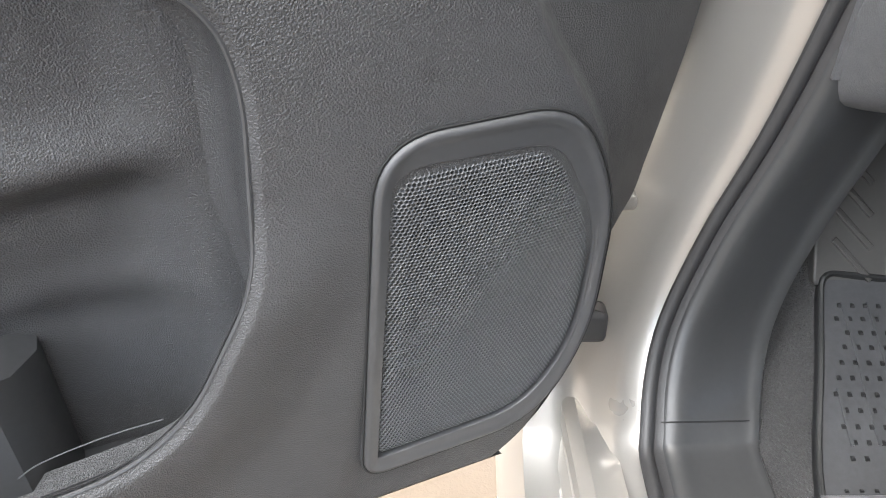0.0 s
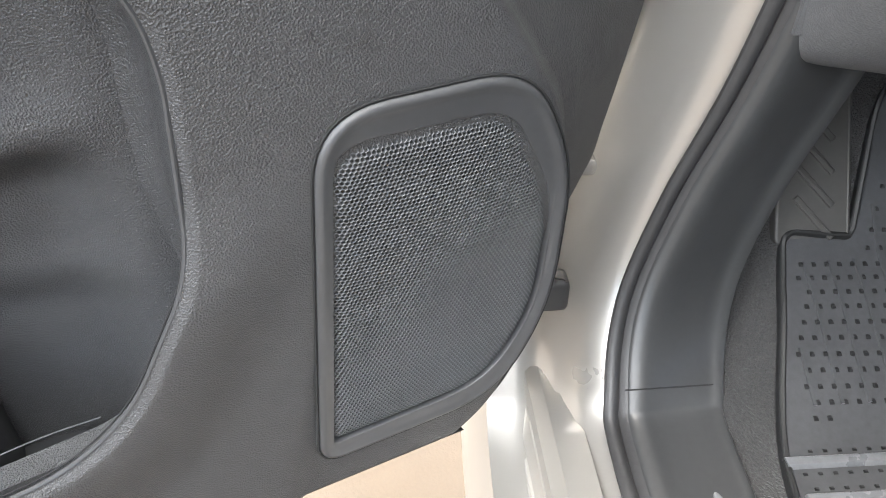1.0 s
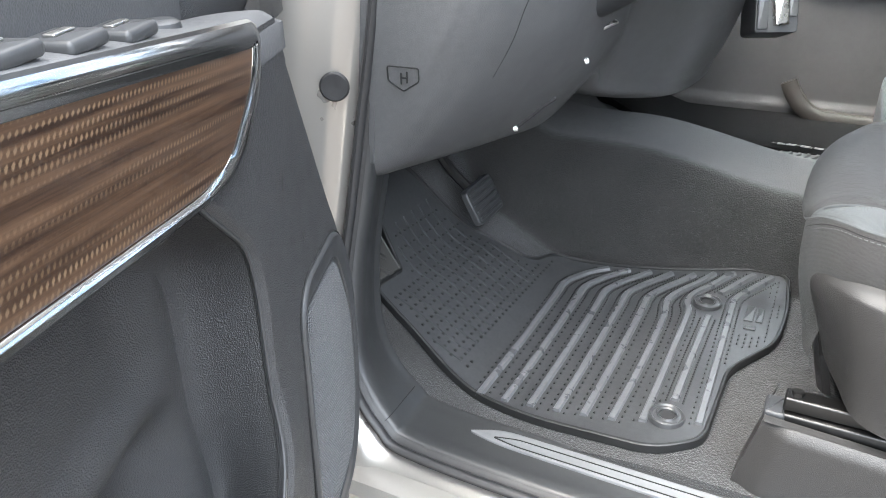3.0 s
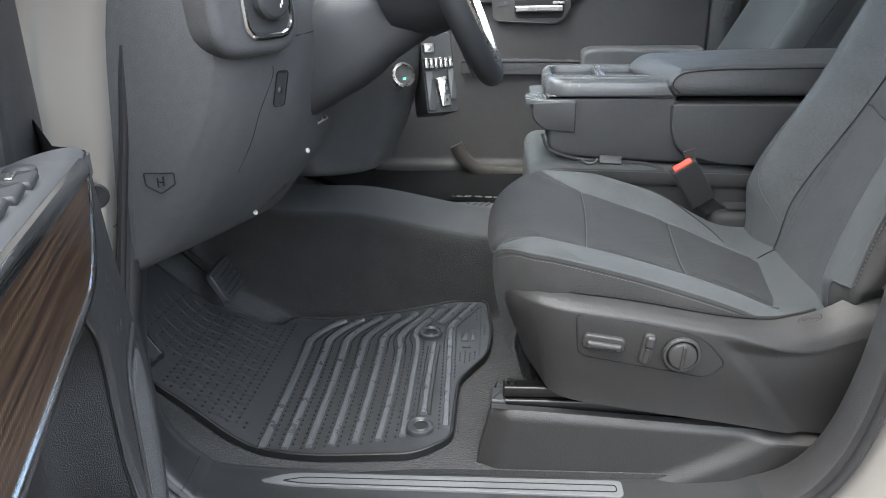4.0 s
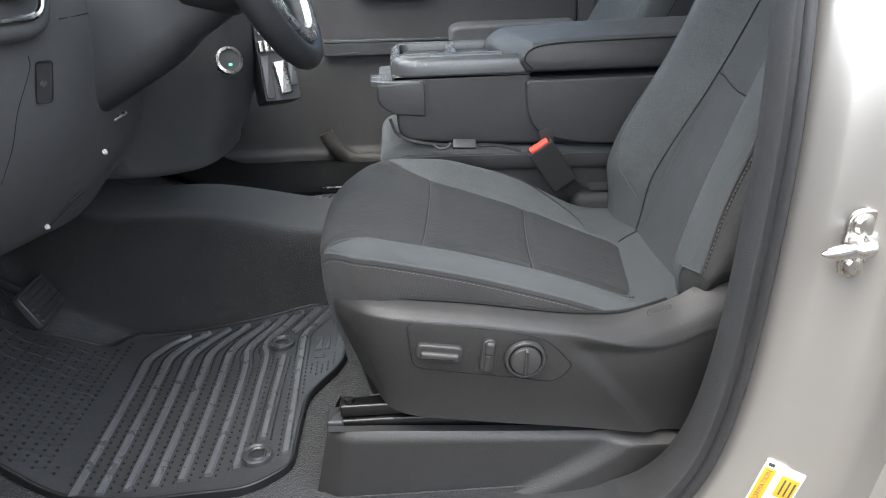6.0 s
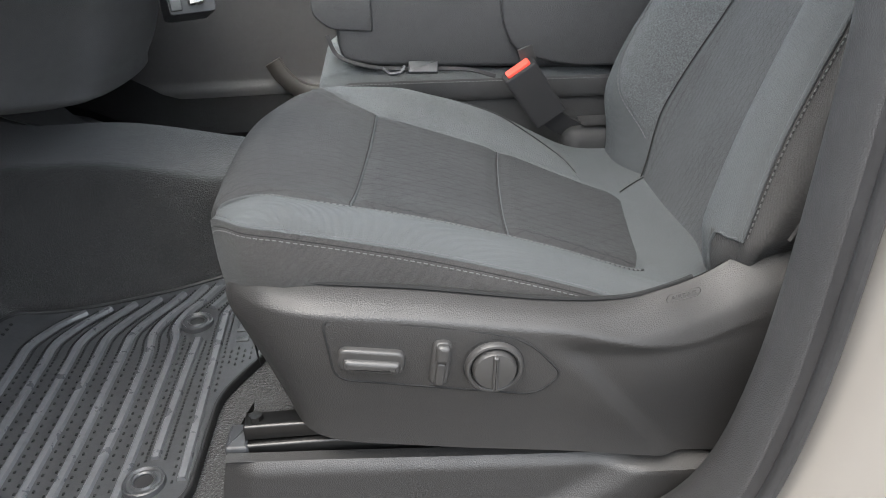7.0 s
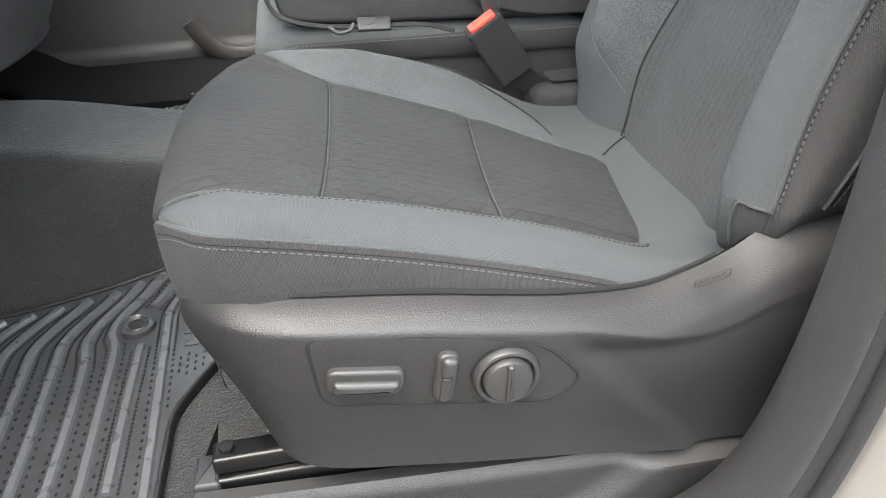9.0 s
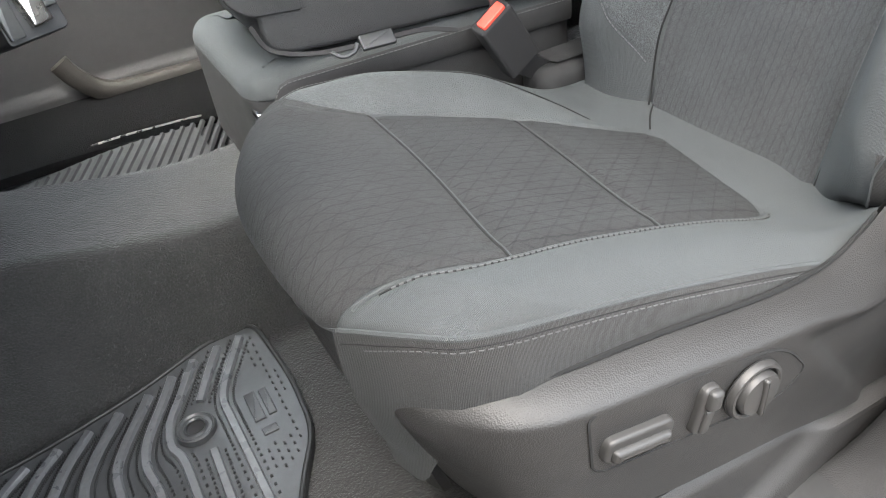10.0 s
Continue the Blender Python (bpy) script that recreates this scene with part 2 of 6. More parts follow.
def rounded(points, r=0.01, n=5):
    """A closed 2D outline with its corners rounded; a point may bring its own radius."""
    out, m = [], len(points)
    for i in range(m):
        a, b, c = (Vector(points[(i + k) % m][:2]) for k in (-1, 0, 1))
        rr = points[i][2] if len(points[i]) > 2 else r
        u, v = a - b, c - b
        d = min(rr, 0.48 * u.length, 0.48 * v.length)
        s, e = b + u.normalized() * d, b + v.normalized() * d
        for k in range(n + 1):
            t = k / n
            out.append((1 - t) ** 2 * s + 2 * t * (1 - t) * b + t * t * e)
    return out


def inset(outline, d):
    m, area = len(outline), sum(outline[i - 1].x * outline[i].y - outline[i].x * outline[i - 1].y for i in range(len(outline)))
    out = []
    for i in range(m):
        t = outline[(i + 1) % m] - outline[i - 1]
        nrm = Vector((-t.y, t.x)).normalized() * (1 if area > 0 else -1)
        out.append(outline[i] + nrm * d)
    return out


def join(*geos):
    V, F = [], []
    for v, f in geos:
        k = len(V)
        V += [Vector(q) for q in v]
        F += [tuple(i + k for i in g) for g in f]
    return V, F


def rings(rows, closed=True, caps=True):
    """A skin over equal rows of points."""
    n, V, F = len(rows[0]), [q for row in rows for q in row], []
    for i in range(len(rows) - 1):
        for j in range(n if closed else n - 1):
            a, b = i * n + j, i * n + (j + 1) % n
            F.append((a, b, b + n, a + n))
    if caps and closed:
        F.append(tuple(range(n))[::-1])
        F.append(tuple(range(len(V) - n, len(V))))
    return V, F


def slab(outline, d0, d1, r=0.003, m=None, steps=3):
    """An outline raised from d0 to d1, its upper edge rounded by r."""
    sign = 1 if d1 > d0 else -1
    rows = [[(p.x, p.y, d0) for p in outline]]
    for k in range(steps + 1):
        a = math.pi / 2 * k / steps
        o = inset(outline, r * (1 - math.cos(a)))
        rows.append([(p.x, p.y, d1 - sign * r * (1 - math.sin(a))) for p in o])
    rows.append([(p.x, p.y, d1) for p in inset(outline, r * 1.3)])
    V, F = rings(rows)
    return ([(m @ Vector(q)) if m else Vector(q) for q in V], F)


def box(x0, y0, z0, x1, y1, z1, r=0.004, m=None):
    """A block with all of its upper and lower edges rounded."""
    o = rounded([(x0, y0), (x1, y0), (x1, y1), (x0, y1)], r, 3)
    rows = []
    for k in range(4):
        a = math.pi / 2 * k / 3
        rows.append([(p.x, p.y, z0 + r * (1 - math.sin(a))) for p in inset(o, r * (1 - math.cos(a)))])
    rows = rows[::-1]
    for k in range(4):
        a = math.pi / 2 * k / 3
        rows.append([(p.x, p.y, z1 - r * (1 - math.sin(a))) for p in inset(o, r * (1 - math.cos(a)))])
    V, F = rings(rows)
    return ([(m @ Vector(q)) if m else Vector(q) for q in V], F)


def pillow(outline, y0, y1, r=0.01):
    """An (x, z) outline carried from y0 to y1, rounded at both of its sides."""
    rows = []
    for k in range(5):
        a = math.pi / 2 * k / 4
        rows.append([Vector((p.x, y0 + r * (1 - math.sin(a)), p.y)) for p in inset(outline, r * (1 - math.cos(a)))])
    rows = rows[::-1]
    for k in range(5):
        a = math.pi / 2 * k / 4
        rows.append([Vector((p.x, y1 - r * (1 - math.sin(a)), p.y)) for p in inset(outline, r * (1 - math.cos(a)))])
    return rings(rows)


def lathe(profile, m=None, n=24, caps=True):
    """A turned body: the profile (radius, height) about the z axis."""
    rows = [[(r * math.cos(2 * math.pi * k / n), r * math.sin(2 * math.pi * k / n), h) for k in range(n)] for r, h in profile]
    V, F = rings(rows, True, caps)
    return ([(m @ Vector(q)) if m else Vector(q) for q in V], F)


def sweep(path, profile, up=None, closed=False, loop=True):
    """The profile (a, b) carried along the path: a along side, b along up (turning with the path where up is None)."""
    path, rows, last = [Vector(p) for p in path], [], None
    m = len(path)
    for i in range(m):
        t = (path[(i + 1) % m if closed else min(i + 1, m - 1)] - path[i - 1 if closed or i else 0]).normalized()
        if up is not None:
            b = Vector(up) - t * t.dot(Vector(up))
        elif last is None:
            b = t.orthogonal()
        else:
            b = last - t * t.dot(last)
        b.normalize()
        last = b
        a = t.cross(b)
        rows.append([path[i] + a * p + b * q for p, q in profile])
    if closed:
        rows.append(rows[0])
    return rings(rows, loop, not closed and loop)


def tube(path, r, n=6, closed=False):
    return sweep(path, [(r * math.cos(2 * math.pi * k / n), r * math.sin(2 * math.pi * k / n)) for k in range(n)], None, closed)


def sheet(f, nu, nv, back=None):
    """A surface f(u, v) over the unit square; with back (an offset vector), a shell closed round its rim."""
    V = [Vector(f(i / nu, j / nv)) for i in range(nu + 1) for j in range(nv + 1)]
    w = nv + 1
    F = [(i * w + j, (i + 1) * w + j, (i + 1) * w + j + 1, i * w + j + 1) for i in range(nu) for j in range(nv)]
    if back is not None:
        k, b = len(V), Vector(back)
        V += [q + b for q in V]
        F += [tuple(i + k for i in g[::-1]) for g in F]
        rim = [j for j in range(w)] + [i * w + nv for i in range(1, nu + 1)] + [nu * w + j for j in range(nv - 1, -1, -1)] + [i * w for i in range(nu - 1, 0, -1)]
        for a, c in zip(rim, rim[1:] + rim[:1]):
            F.append((c, a, a + k, c + k))
    return V, F


def dashes(path, length, gap, r):
    """Short thread stitches along a path."""
    out, path = [], [Vector(p) for p in path]
    dist, nxt = 0.0, 0.0
    acc = [0.0]
    for a, b in zip(path, path[1:]):
        acc.append(acc[-1] + (b - a).length)

    def at(s):
        for i in range(1, len(acc)):
            if acc[i] >= s:
                k = (s - acc[i - 1]) / max(acc[i] - acc[i - 1], 1e-9)
                return path[i - 1].lerp(path[i], k)
        return path[-1]
    while nxt + length < acc[-1]:
        a, b = at(nxt), at(nxt + length)
        out.append(tube([a, a.lerp(b, 0.5), b], r, 4))
        nxt += length + gap
    return join(*out)


def smoothstep(a, b, x):
    t = min(max((x - a) / (b - a), 0), 1)
    return t * t * (3 - 2 * t)


def lerps(table, x):
    """Linear reading of a table of (x, value...), held at its ends."""
    if x <= table[0][0]:
        return table[0][1:]
    for a, b in zip(table, table[1:]):
        if x <= b[0]:
            t = (x - a[0]) / (b[0] - a[0])
            return tuple(p + (q - p) * t for p, q in zip(a[1:], b[1:]))
    return table[-1][1:]


def curve_table(table, n=8):
    """The same table, made smooth."""
    pad = [tuple(row) + (0,) * (3 - len(row)) for row in table]
    return [tuple(p)[:len(table[0])] for p in spline(pad, n)]


def part(name, geo, material, parent=None, label="", sharp=38, uv=None):
    """One mesh object under a thing or a part, from (points, faces)."""
    me = bpy.data.meshes.new(name)
    me.from_pydata([tuple(q) for q in geo[0]], [], geo[1])
    me.validate()
    bm = bmesh.new()
    bm.from_mesh(me)
    bmesh.ops.recalc_face_normals(bm, faces=bm.faces)
    if uv:
        layer = bm.loops.layers.uv.new("UVMap")
        for f in bm.faces:
            for l in f.loops:
                l[layer].uv = uv(l.vert.co)
    bm.to_mesh(me)
    bm.free()
    me.materials.append(material)
    me.polygons.foreach_set("use_smooth", [True] * len(me.polygons))
    me.set_sharp_from_angle(angle=radians(sharp))
    ob = new(name, me)
    if parent:
        ob.parent = parent
    if label:
        ob["label"] = label
    return ob


def thing(name, label, category, m=None, group="", kind=""):
    """An empty that carries the parts of a thing."""
    ob = new(name)
    ob.empty_display_size = 0.05
    if m is not None:
        ob.matrix_basis = m
    return tagged(ob, label, category, group, kind)


def structure(name, geo, material, label="", category="", sharp=38, uv=None):
    return tagged(part(name, geo, material, None, label, sharp, uv), label, category, "", "structure")


# ---- the place: ground, body of the truck, floor, closing walls ----
structure("ground", sheet(lambda u, v: ((u - 0.5) * 800, (v - 0.5) * 800, 0), 8, 8), GROUND, "dusty tan concrete ground outside the truck", "ground")

# the edge of the door opening: x to the rear, y inwards, z up
OPENING = spline([(-0.292, 0.355, 0.615), (-0.367, 0.360, 0.641), (-0.421, 0.375, 0.715), (-0.440, 0.405, 0.82), (-0.434, 0.440, 0.95), (-0.405, 0.462, 1.15),
                  (-0.365, 0.475, 1.36), (-0.25, 0.50, 1.52), (0.05, 0.55, 1.78), (0.28, 0.57, 1.87), (0.52, 0.55, 1.87), (0.625, 0.50, 1.77), (0.635, 0.40, 1.45),
                  (0.622, 0.335, 1.22), (0.612, 0.325, 1.02), (0.595, 0.325, 0.85), (0.562, 0.33, 0.73), (0.50, 0.345, 0.645), (0.40, 0.355, 0.617), (0.05, 0.355, 0.612)], 6, True)


def along_opening(profile, name, material, label="", parent=None, lo=0, hi=None):
    """A profile (outwards from the opening, towards the street) carried round the opening."""
    mid, rows, m = Vector((0.1, 0.42, 1.15)), [], len(OPENING)
    for i in list(range(m)) + [0]:
        t = (OPENING[(i + 1) % m] - OPENING[i - 1]).normalized()
        out = Vector((t.z, 0, -t.x)).normalized()
        if out.dot(OPENING[i] - mid) < 0:
            out = -out
        rows.append([OPENING[i] + out * a + Vector((0, -b, 0)) for a, b in profile])
    return rings(rows, False, False)


body = thing("truck_body", "silver pearl pickup truck body round the open driver's doorway", "truck body")
body["kind"] = "structure"
part("door_frame", along_opening([(-0.004, -0.03), (0.004, -0.012), (0.010, 0.0), (0.020, 0.018), (0.032, 0.028), (0.058, 0.039), (0.062, 0.044), (0.085, 0.054), (0.098, 0.064), (0.104, 0.082), (0.108, 0.11), (0.16, 0.125), (0.24, 0.13)], "door_frame", PAINT), PAINT, body)
seal = thing("door_seal", "black rubber weatherstrip round the door opening", "weatherstrip")
bulb = [(0.0062 * math.cos(a) - 0.005, 0.0075 * math.sin(a) + 0.001) for a in [2 * math.pi * k / 10 for k in range(11)]]
part("bulb", along_opening(bulb, "bulb", SEALR), SEALR, seal)
part("lip", along_opening([(-0.004, -0.004), (-0.010, -0.008), (-0.0125, -0.014), (-0.009, -0.020)], "lip", SEALR), SEALR, seal)

# rocker below the opening, fender in front of it, both painted
ROCK = [(0.335, 0.600), (0.305, 0.594), (0.292, 0.583), (0.290, 0.567), (0.297, 0.562), (0.290, 0.557), (0.284, 0.537), (0.291, 0.532), (0.283, 0.527), (0.280, 0.502), (0.30, 0.492), (0.45, 0.49)]
part("rocker_panel", rings([[Vector((x, y, z)) for y, z in ROCK] for x in (-0.62, -0.3, 0.1, 0.5, 1.9)], False, False), PAINT, body, "painted rocker panel below the doorway", 25)
FEND = [(0.52, 1.30), (0.40, 1.24), (0.31, 1.14), (0.275, 1.0), (0.265, 0.85), (0.262, 0.7), (0.266, 0.53), (0.29, 0.505)]
part("front_fender", rings([[Vector((x, y + d, z)) for y, z in FEND] for x, d in ((-1.5, 0.0), (-0.9, -0.01), (-0.66, 0.0), (-0.645, 0.008), (-0.642, 0.04))], False, False), PAINT, body, "silver front fender", 30)
part("rear_side_panel", rings([[Vector((x, y, z)) for y, z in ((0.46, 1.9), (0.30, 1.35), (0.22, 1.2), (0.20, 1.0), (0.20, 0.7), (0.23, 0.45))] for x in (0.80, 0.815, 1.4, 2.2)], False, False), PAINT, body, "silver rear door panel", 30)


def floor_z(x, y):
    """The carpeted floor: level, rising as a toe board at the front, with a tunnel in the middle."""
    z = 0.618 + 0.02 * smoothstep(-0.25, 0.05, x) + 0.09 * smoothstep(-0.27, -0.50, x) + 0.5 * smoothstep(-0.45, -0.76, x)
    h = 0.788 + 0.055 * smoothstep(0.12, -0.25, x) + 0.2 * smoothstep(-0.35, -0.8, x)
    ridge = smoothstep(0.975, 1.065, y) * (1 - smoothstep(1.27, 1.37, y))
    side = 0.022 * smoothstep(0.555, 0.50, y) * smoothstep(-0.30, -0.42, x)
    return max(z, z + (h - z) * ridge) - side


structure("floor", sheet(lambda u, v: (-0.86 + 2.2 * u, 0.455 + 1.5 * v, floor_z(-0.86 + 2.2 * u, 0.455 + 1.5 * v)), 110, 110, (0, 0, -0.03)), CARPET, "dark grey carpeted cab floor with a centre tunnel", "carpet")
structure("wall_front", join(box(-0.93, 0.30, 0.45, -0.865, 2.0, 1.40, 0.01), box(-0.88, 0.30, 1.335, -0.80, 2.0, 1.362, 0.01), box(-0.90, 0.42, 0.50, -0.56, 0.455, 1.40, 0.01)), INSUL, "black felt-covered firewall behind the dashboard", "wall")
structure("ceiling", sheet(lambda u, v: (0.12 + 1.28 * u, 0.52 + 1.3 * v, 1.86 + 0.05 * math.sin(math.pi * v)), 12, 12, (0, 0, 0.03)), LINER, "grey cab headliner", "ceiling")
structure("wall_rear", join(box(1.34, 0.40, 0.55, 1.40, 1.98, 1.30, 0.01), box(1.34, 0.40, 1.30, 1.40, 0.62, 1.9, 0.01), box(1.34, 1.72, 1.30, 1.40, 1.98, 1.9, 0.01)), DASH, "dark trimmed rear wall of the cab with its window opening", "wall")
structure("rear_window", box(1.345, 0.62, 1.30, 1.352, 1.72, 1.9, 0.002), TINT, "dark privacy glass behind the seats", "window")
structure("passenger_window", sheet(lambda u, v: (-0.42 + 1.22 * u, 1.985 - 0.16 * v, 1.36 + 0.5 * v), 4, 4, (0, 0.006, 0)), GLASS, "clear glass of the passenger door", "window").visible_shadow = False
structure("windshield", sheet(lambda u, v: (-0.80 + 0.92 * u - 0.10 * math.sin(math.pi * v) * (1 - u), 0.50 + 1.32 * v, 1.36 + 0.5 * u), 8, 12, (0.004, 0, 0.004)), GLASS, "clear windshield", "window").visible_shadow = False

# trim inside the seal: kick panel, sill and pillar, one band parted by seams
KICKP = [(-0.009, 0.010), (-0.015, 0.015), (-0.018, 0.025), (-0.015, 0.040), (-0.005, 0.066), (0.007, 0.098), (0.018, 0.122), (0.13, 0.130)]
SILLS = [(-0.007, 0.010), (-0.014, 0.016), (-0.016, 0.028), (-0.0145, 0.042), (-0.0135, 0.065), (-0.0135, 0.095), (-0.008, 0.110), (0.05, 0.118)]
PILLP = [(-0.007, 0.010), (-0.013, 0.016), (-0.015, 0.028), (-0.015, 0.042), (-0.013, 0.060), (-0.006, 0.080), (0.012, 0.10), (0.06, 0.115)]


def trim_row(i):
    i %= len(OPENING)
    q, t = OPENING[i], (OPENING[(i + 1) % len(OPENING)] - OPENING[i - 1]).normalized()
    out = Vector((t.z, 0, -t.x)).normalized()
    if out.dot(q - Vector((0.1, 0.42, 1.15))) < 0:
        out = -out
    k, b = smoothstep(-0.33, -0.425, q.x), smoothstep(0.44, 0.57, q.x)
    return [q + out * (s[0] + k * (a[0] - s[0]) + b * (c[0] - s[0])) + Vector((0, s[1] + k * (a[1] - s[1]) + b * (c[1] - s[1]), 0)) for a, s, c in zip(KICKP, SILLS, PILLP)]


N = len(OPENING)
structure("kick_panel", rings([spline(trim_row(i), 4) for i in range(6, 27)], False, False), SILLP, "smooth black plastic kick panel beside the footwell", "kick panel")
sill = thing("door_sill", "black plastic door sill trim with a brushed metal scuff plate", "door sill", kind="structure")
part("sill_trim", rings([spline(trim_row(i), 4) for i in range(102, N + 7)], False, False), SILLP, sill)
part("trim_seam", tube([q + Vector((0, -0.0005, 0.0008)) for q in spline(trim_row(6)[:7], 5)], 0.0009, 4), SEAM, sill)
structure("pillar_trim", rings([spline(trim_row(i), 4) for i in range(72, 103)], False, False), PILLAR, "grained black plastic pillar trim beside the seat", "pillar trim")
plate_out = rounded([(-0.262, 0.426, 0.012), (-0.215, 0.447, 0.02), (0.30, 0.449, 0.01), (0.30, 0.412, 0.01), (-0.215, 0.418, 0.02)], 0.01, 6)
part("scuff_plate", slab(plate_out, 0.6235, 0.6295, 0.001), PLATE, sill, "brushed metal scuff plate")
groove = rounded([(-0.225, 0.427, 0.008), (-0.19, 0.436, 0.01), (0.29, 0.437, 0.006), (0.29, 0.422, 0.006), (-0.19, 0.422, 0.01)], 0.01, 6)
part("groove", tube([(p.x, p.y, 0.6296) for p in groove], 0.0011, 5, True), SEAM, sill)


# ---- driver's door, wide open ----
DOOR = pose(-0.285, 0.165, 0, 0, 0, -68)
door = thing("driver_door", "open driver's door with black plastic inner panel, speaker and map pocket", "car door", DOOR)


def dist_poly(p, poly):
    """Signed distance to a closed outline, negative inside."""
    best, inside, m = 1e9, False, len(poly)
    for i in range(m):
        a, b = poly[i - 1], poly[i]
        e, w = b - a, p - a
        t = min(max(w.dot(e) / max(e.dot(e), 1e-12), 0), 1)
        best = min(best, (w - e * t).length)
        if (a.y > p.y) != (b.y > p.y) and p.x < (b.x - a.x) * (p.y - a.y) / (b.y - a.y) + a.x:
            inside = not inside
    return -best if inside else best


POCKET = rounded([(0.245, 1.195, 0.02), (0.135, 1.095, 0.035), (0.128, 1.05, 0.02), (0.139, 0.935, 0.03), (0.195, 0.84, 0.05), (0.245, 0.806, 0.05), (0.40, 0.790, 0.03), (0.86, 0.79, 0.05), (0.90, 0.9, 0.05), (0.88, 1.19, 0.05)], 0.03, 5)
EDGE_Z = curve_table([(0.640, 0.10), (0.66, -0.02), (0.68, -0.066), (0.71, -0.097), (0.757, -0.118), (0.81, -0.128), (0.88, -0.134), (0.935, -0.134), (0.97, -0.127), (1.01, -0.106), (1.056, -0.077), (1.16, -0.022), (1.235, 0.012), (1.30, 0.03)])


def step(a, b, x):
    t = np.clip((x - a) / (b - a), 0, 1)
    return t * t * (3 - 2 * t)


def dist_grid(u, z, poly):
    """Signed distances of many points to a closed outline, negative inside."""
    best, inside = np.full(u.shape, 1e9), np.zeros(u.shape, bool)
    for i in range(len(poly)):
        a, b = poly[i - 1], poly[i]
        e = b - a
        t = np.clip(((u - a.x) * e.x + (z - a.y) * e.y) / max(e.dot(e), 1e-12), 0, 1)
        best = np.minimum(best, np.hypot(u - a.x - e.x * t, z - a.y - e.y * t))
        if abs(e.y) > 1e-9:
            inside ^= ((a.y > z) != (b.y > z)) & (u < e.x * (z - a.y) / e.y + a.x)
    return np.where(inside, -best, best)


def door_panel():
    """The moulded panel: a pocket with a crisp lip, an undercut and a soft crease, and a swell below it."""
    rows, n0, n1, n2 = 270, 80, 90, 60
    z = np.repeat(np.linspace(0.668, 1.232, rows + 1)[:, None], n0 + n1 + n2 + 1, 1)
    lo = np.array([lerps(EDGE_Z, q)[0] + 0.006 for q in z[:, 0]])[:, None]
    lip = np.array([min([a.x + (b.x - a.x) * (q - a.y) / (b.y - a.y) for a, b in zip(POCKET, POCKET[1:] + POCKET[:1]) if (a.y > q) != (b.y > q)] or [0.40 if q < 1 else 0.13]) for q in z[:, 0]])[:, None]
    k0, k1, k2 = (1 - np.linspace(1, 0, n0 + 1)[None, :-1] ** 2.2), np.linspace(0, 1, n1 + 1)[None, :-1] ** 2.2, np.linspace(0, 1, n2 + 1)[None]
    u = np.hstack([lo + (lip - lo) * k0, lip + 0.14 * k1, lip + 0.14 + (0.96 - lip - 0.14) * k2])
    d = dist_grid(u, z, POCKET)
    w = np.zeros(u.shape)
    w += 0.011 * step(0.085, 0.010, d) * step(0.99, 0.90, z) - 0.004 * step(0.008, 0.0, d)
    w -= 0.005 * step(0.07, 0.045, u - 0.25 * (0.86 - z)) * step(0.9, 0.84, z)
    w -= 0.012 * (np.maximum(0, 0.012 - (u - lo)) / 0.012) ** 2 + 0.008 * (np.maximum(0, 0.674 - z) / 0.006) ** 2
    V, F = rings([[Vector(q) for q in zip(u[i], w[i], z[i])] for i in range(rows + 1)], False, False)
    flat = d.ravel()
    return V, [f for f in F if sum(flat[i] for i in f) > 0]


def bin_back(u, v):
    """The pocket's inside: a soft upright cove beside the lip, and two rounded ledges across its back."""
    a, z = 0.060 + 0.90 * u, 0.700 + 0.535 * v
    rear = smoothstep(0.150, 0.205, a)
    lean = z + 0.06 * (a - 0.14)
    low = smoothstep(1.000, 0.955, lean)
    ledge_up = math.exp(-((lean - 1.003) / 0.020) ** 2)
    ledge_low = math.exp(-((lean - 0.885) / 0.022) ** 2)
    return (a, -0.066 - 0.014 * rear + 0.010 * rear * ledge_up - rear * (0.014 + 0.010 * rear) * low - 0.026 * smoothstep(0.95, 0.84, z) * smoothstep(0.165, 0.27, a) + 0.006 * rear * ledge_low - 0.010 * smoothstep(1.08, 1.2, z), z)


def pocket_side(d, w, drop):
    """One line of the pocket's side wall, w deep; below, it runs out under the lip."""
    row = []
    for p, q in zip(inset(POCKET, d), POCKET):
        k, low = smoothstep(0.99, 0.90, q.y), smoothstep(0.985, 0.88, q.y)
        row.append(Vector((p.x - 0.5 * drop * low, w + 0.010 * k * max(0.0, 1 + w / 0.03), p.y - drop * low)))
    return row


part("inner_panel", door_panel(), GRAIN, door, "grained black plastic door panel", 60)
part("pocket_lip", tube([Vector((p.x, -0.0050 + 0.010 * smoothstep(0.99, 0.90, p.y), p.y)) for p in POCKET], 0.0018, 8, True), SMOOTH, door)
part("pocket_wall", rings([pocket_side(*q) for q in ((0.0, -0.004, 0.0), (0.0, -0.012, 0.006), (0.0, -0.026, 0.022), (0.001, -0.044, 0.045), (0.004, -0.056, 0.06), (0.010, -0.063, 0.07), (0.019, -0.0665, 0.075), (0.030, -0.076, 0.080))], True, False), GRAIN, door, "", 60)
part("lip_seam", tube([Vector((p.x, -0.0075 + 0.008 * smoothstep(0.99, 0.90, p.y), p.y)) for p in inset(POCKET, 0.0006)], 0.0007, 5, True), SEAM, door)
part("pocket_bin", sheet(bin_back, 90, 70), GRAIN, door, "deep black map pocket inside")
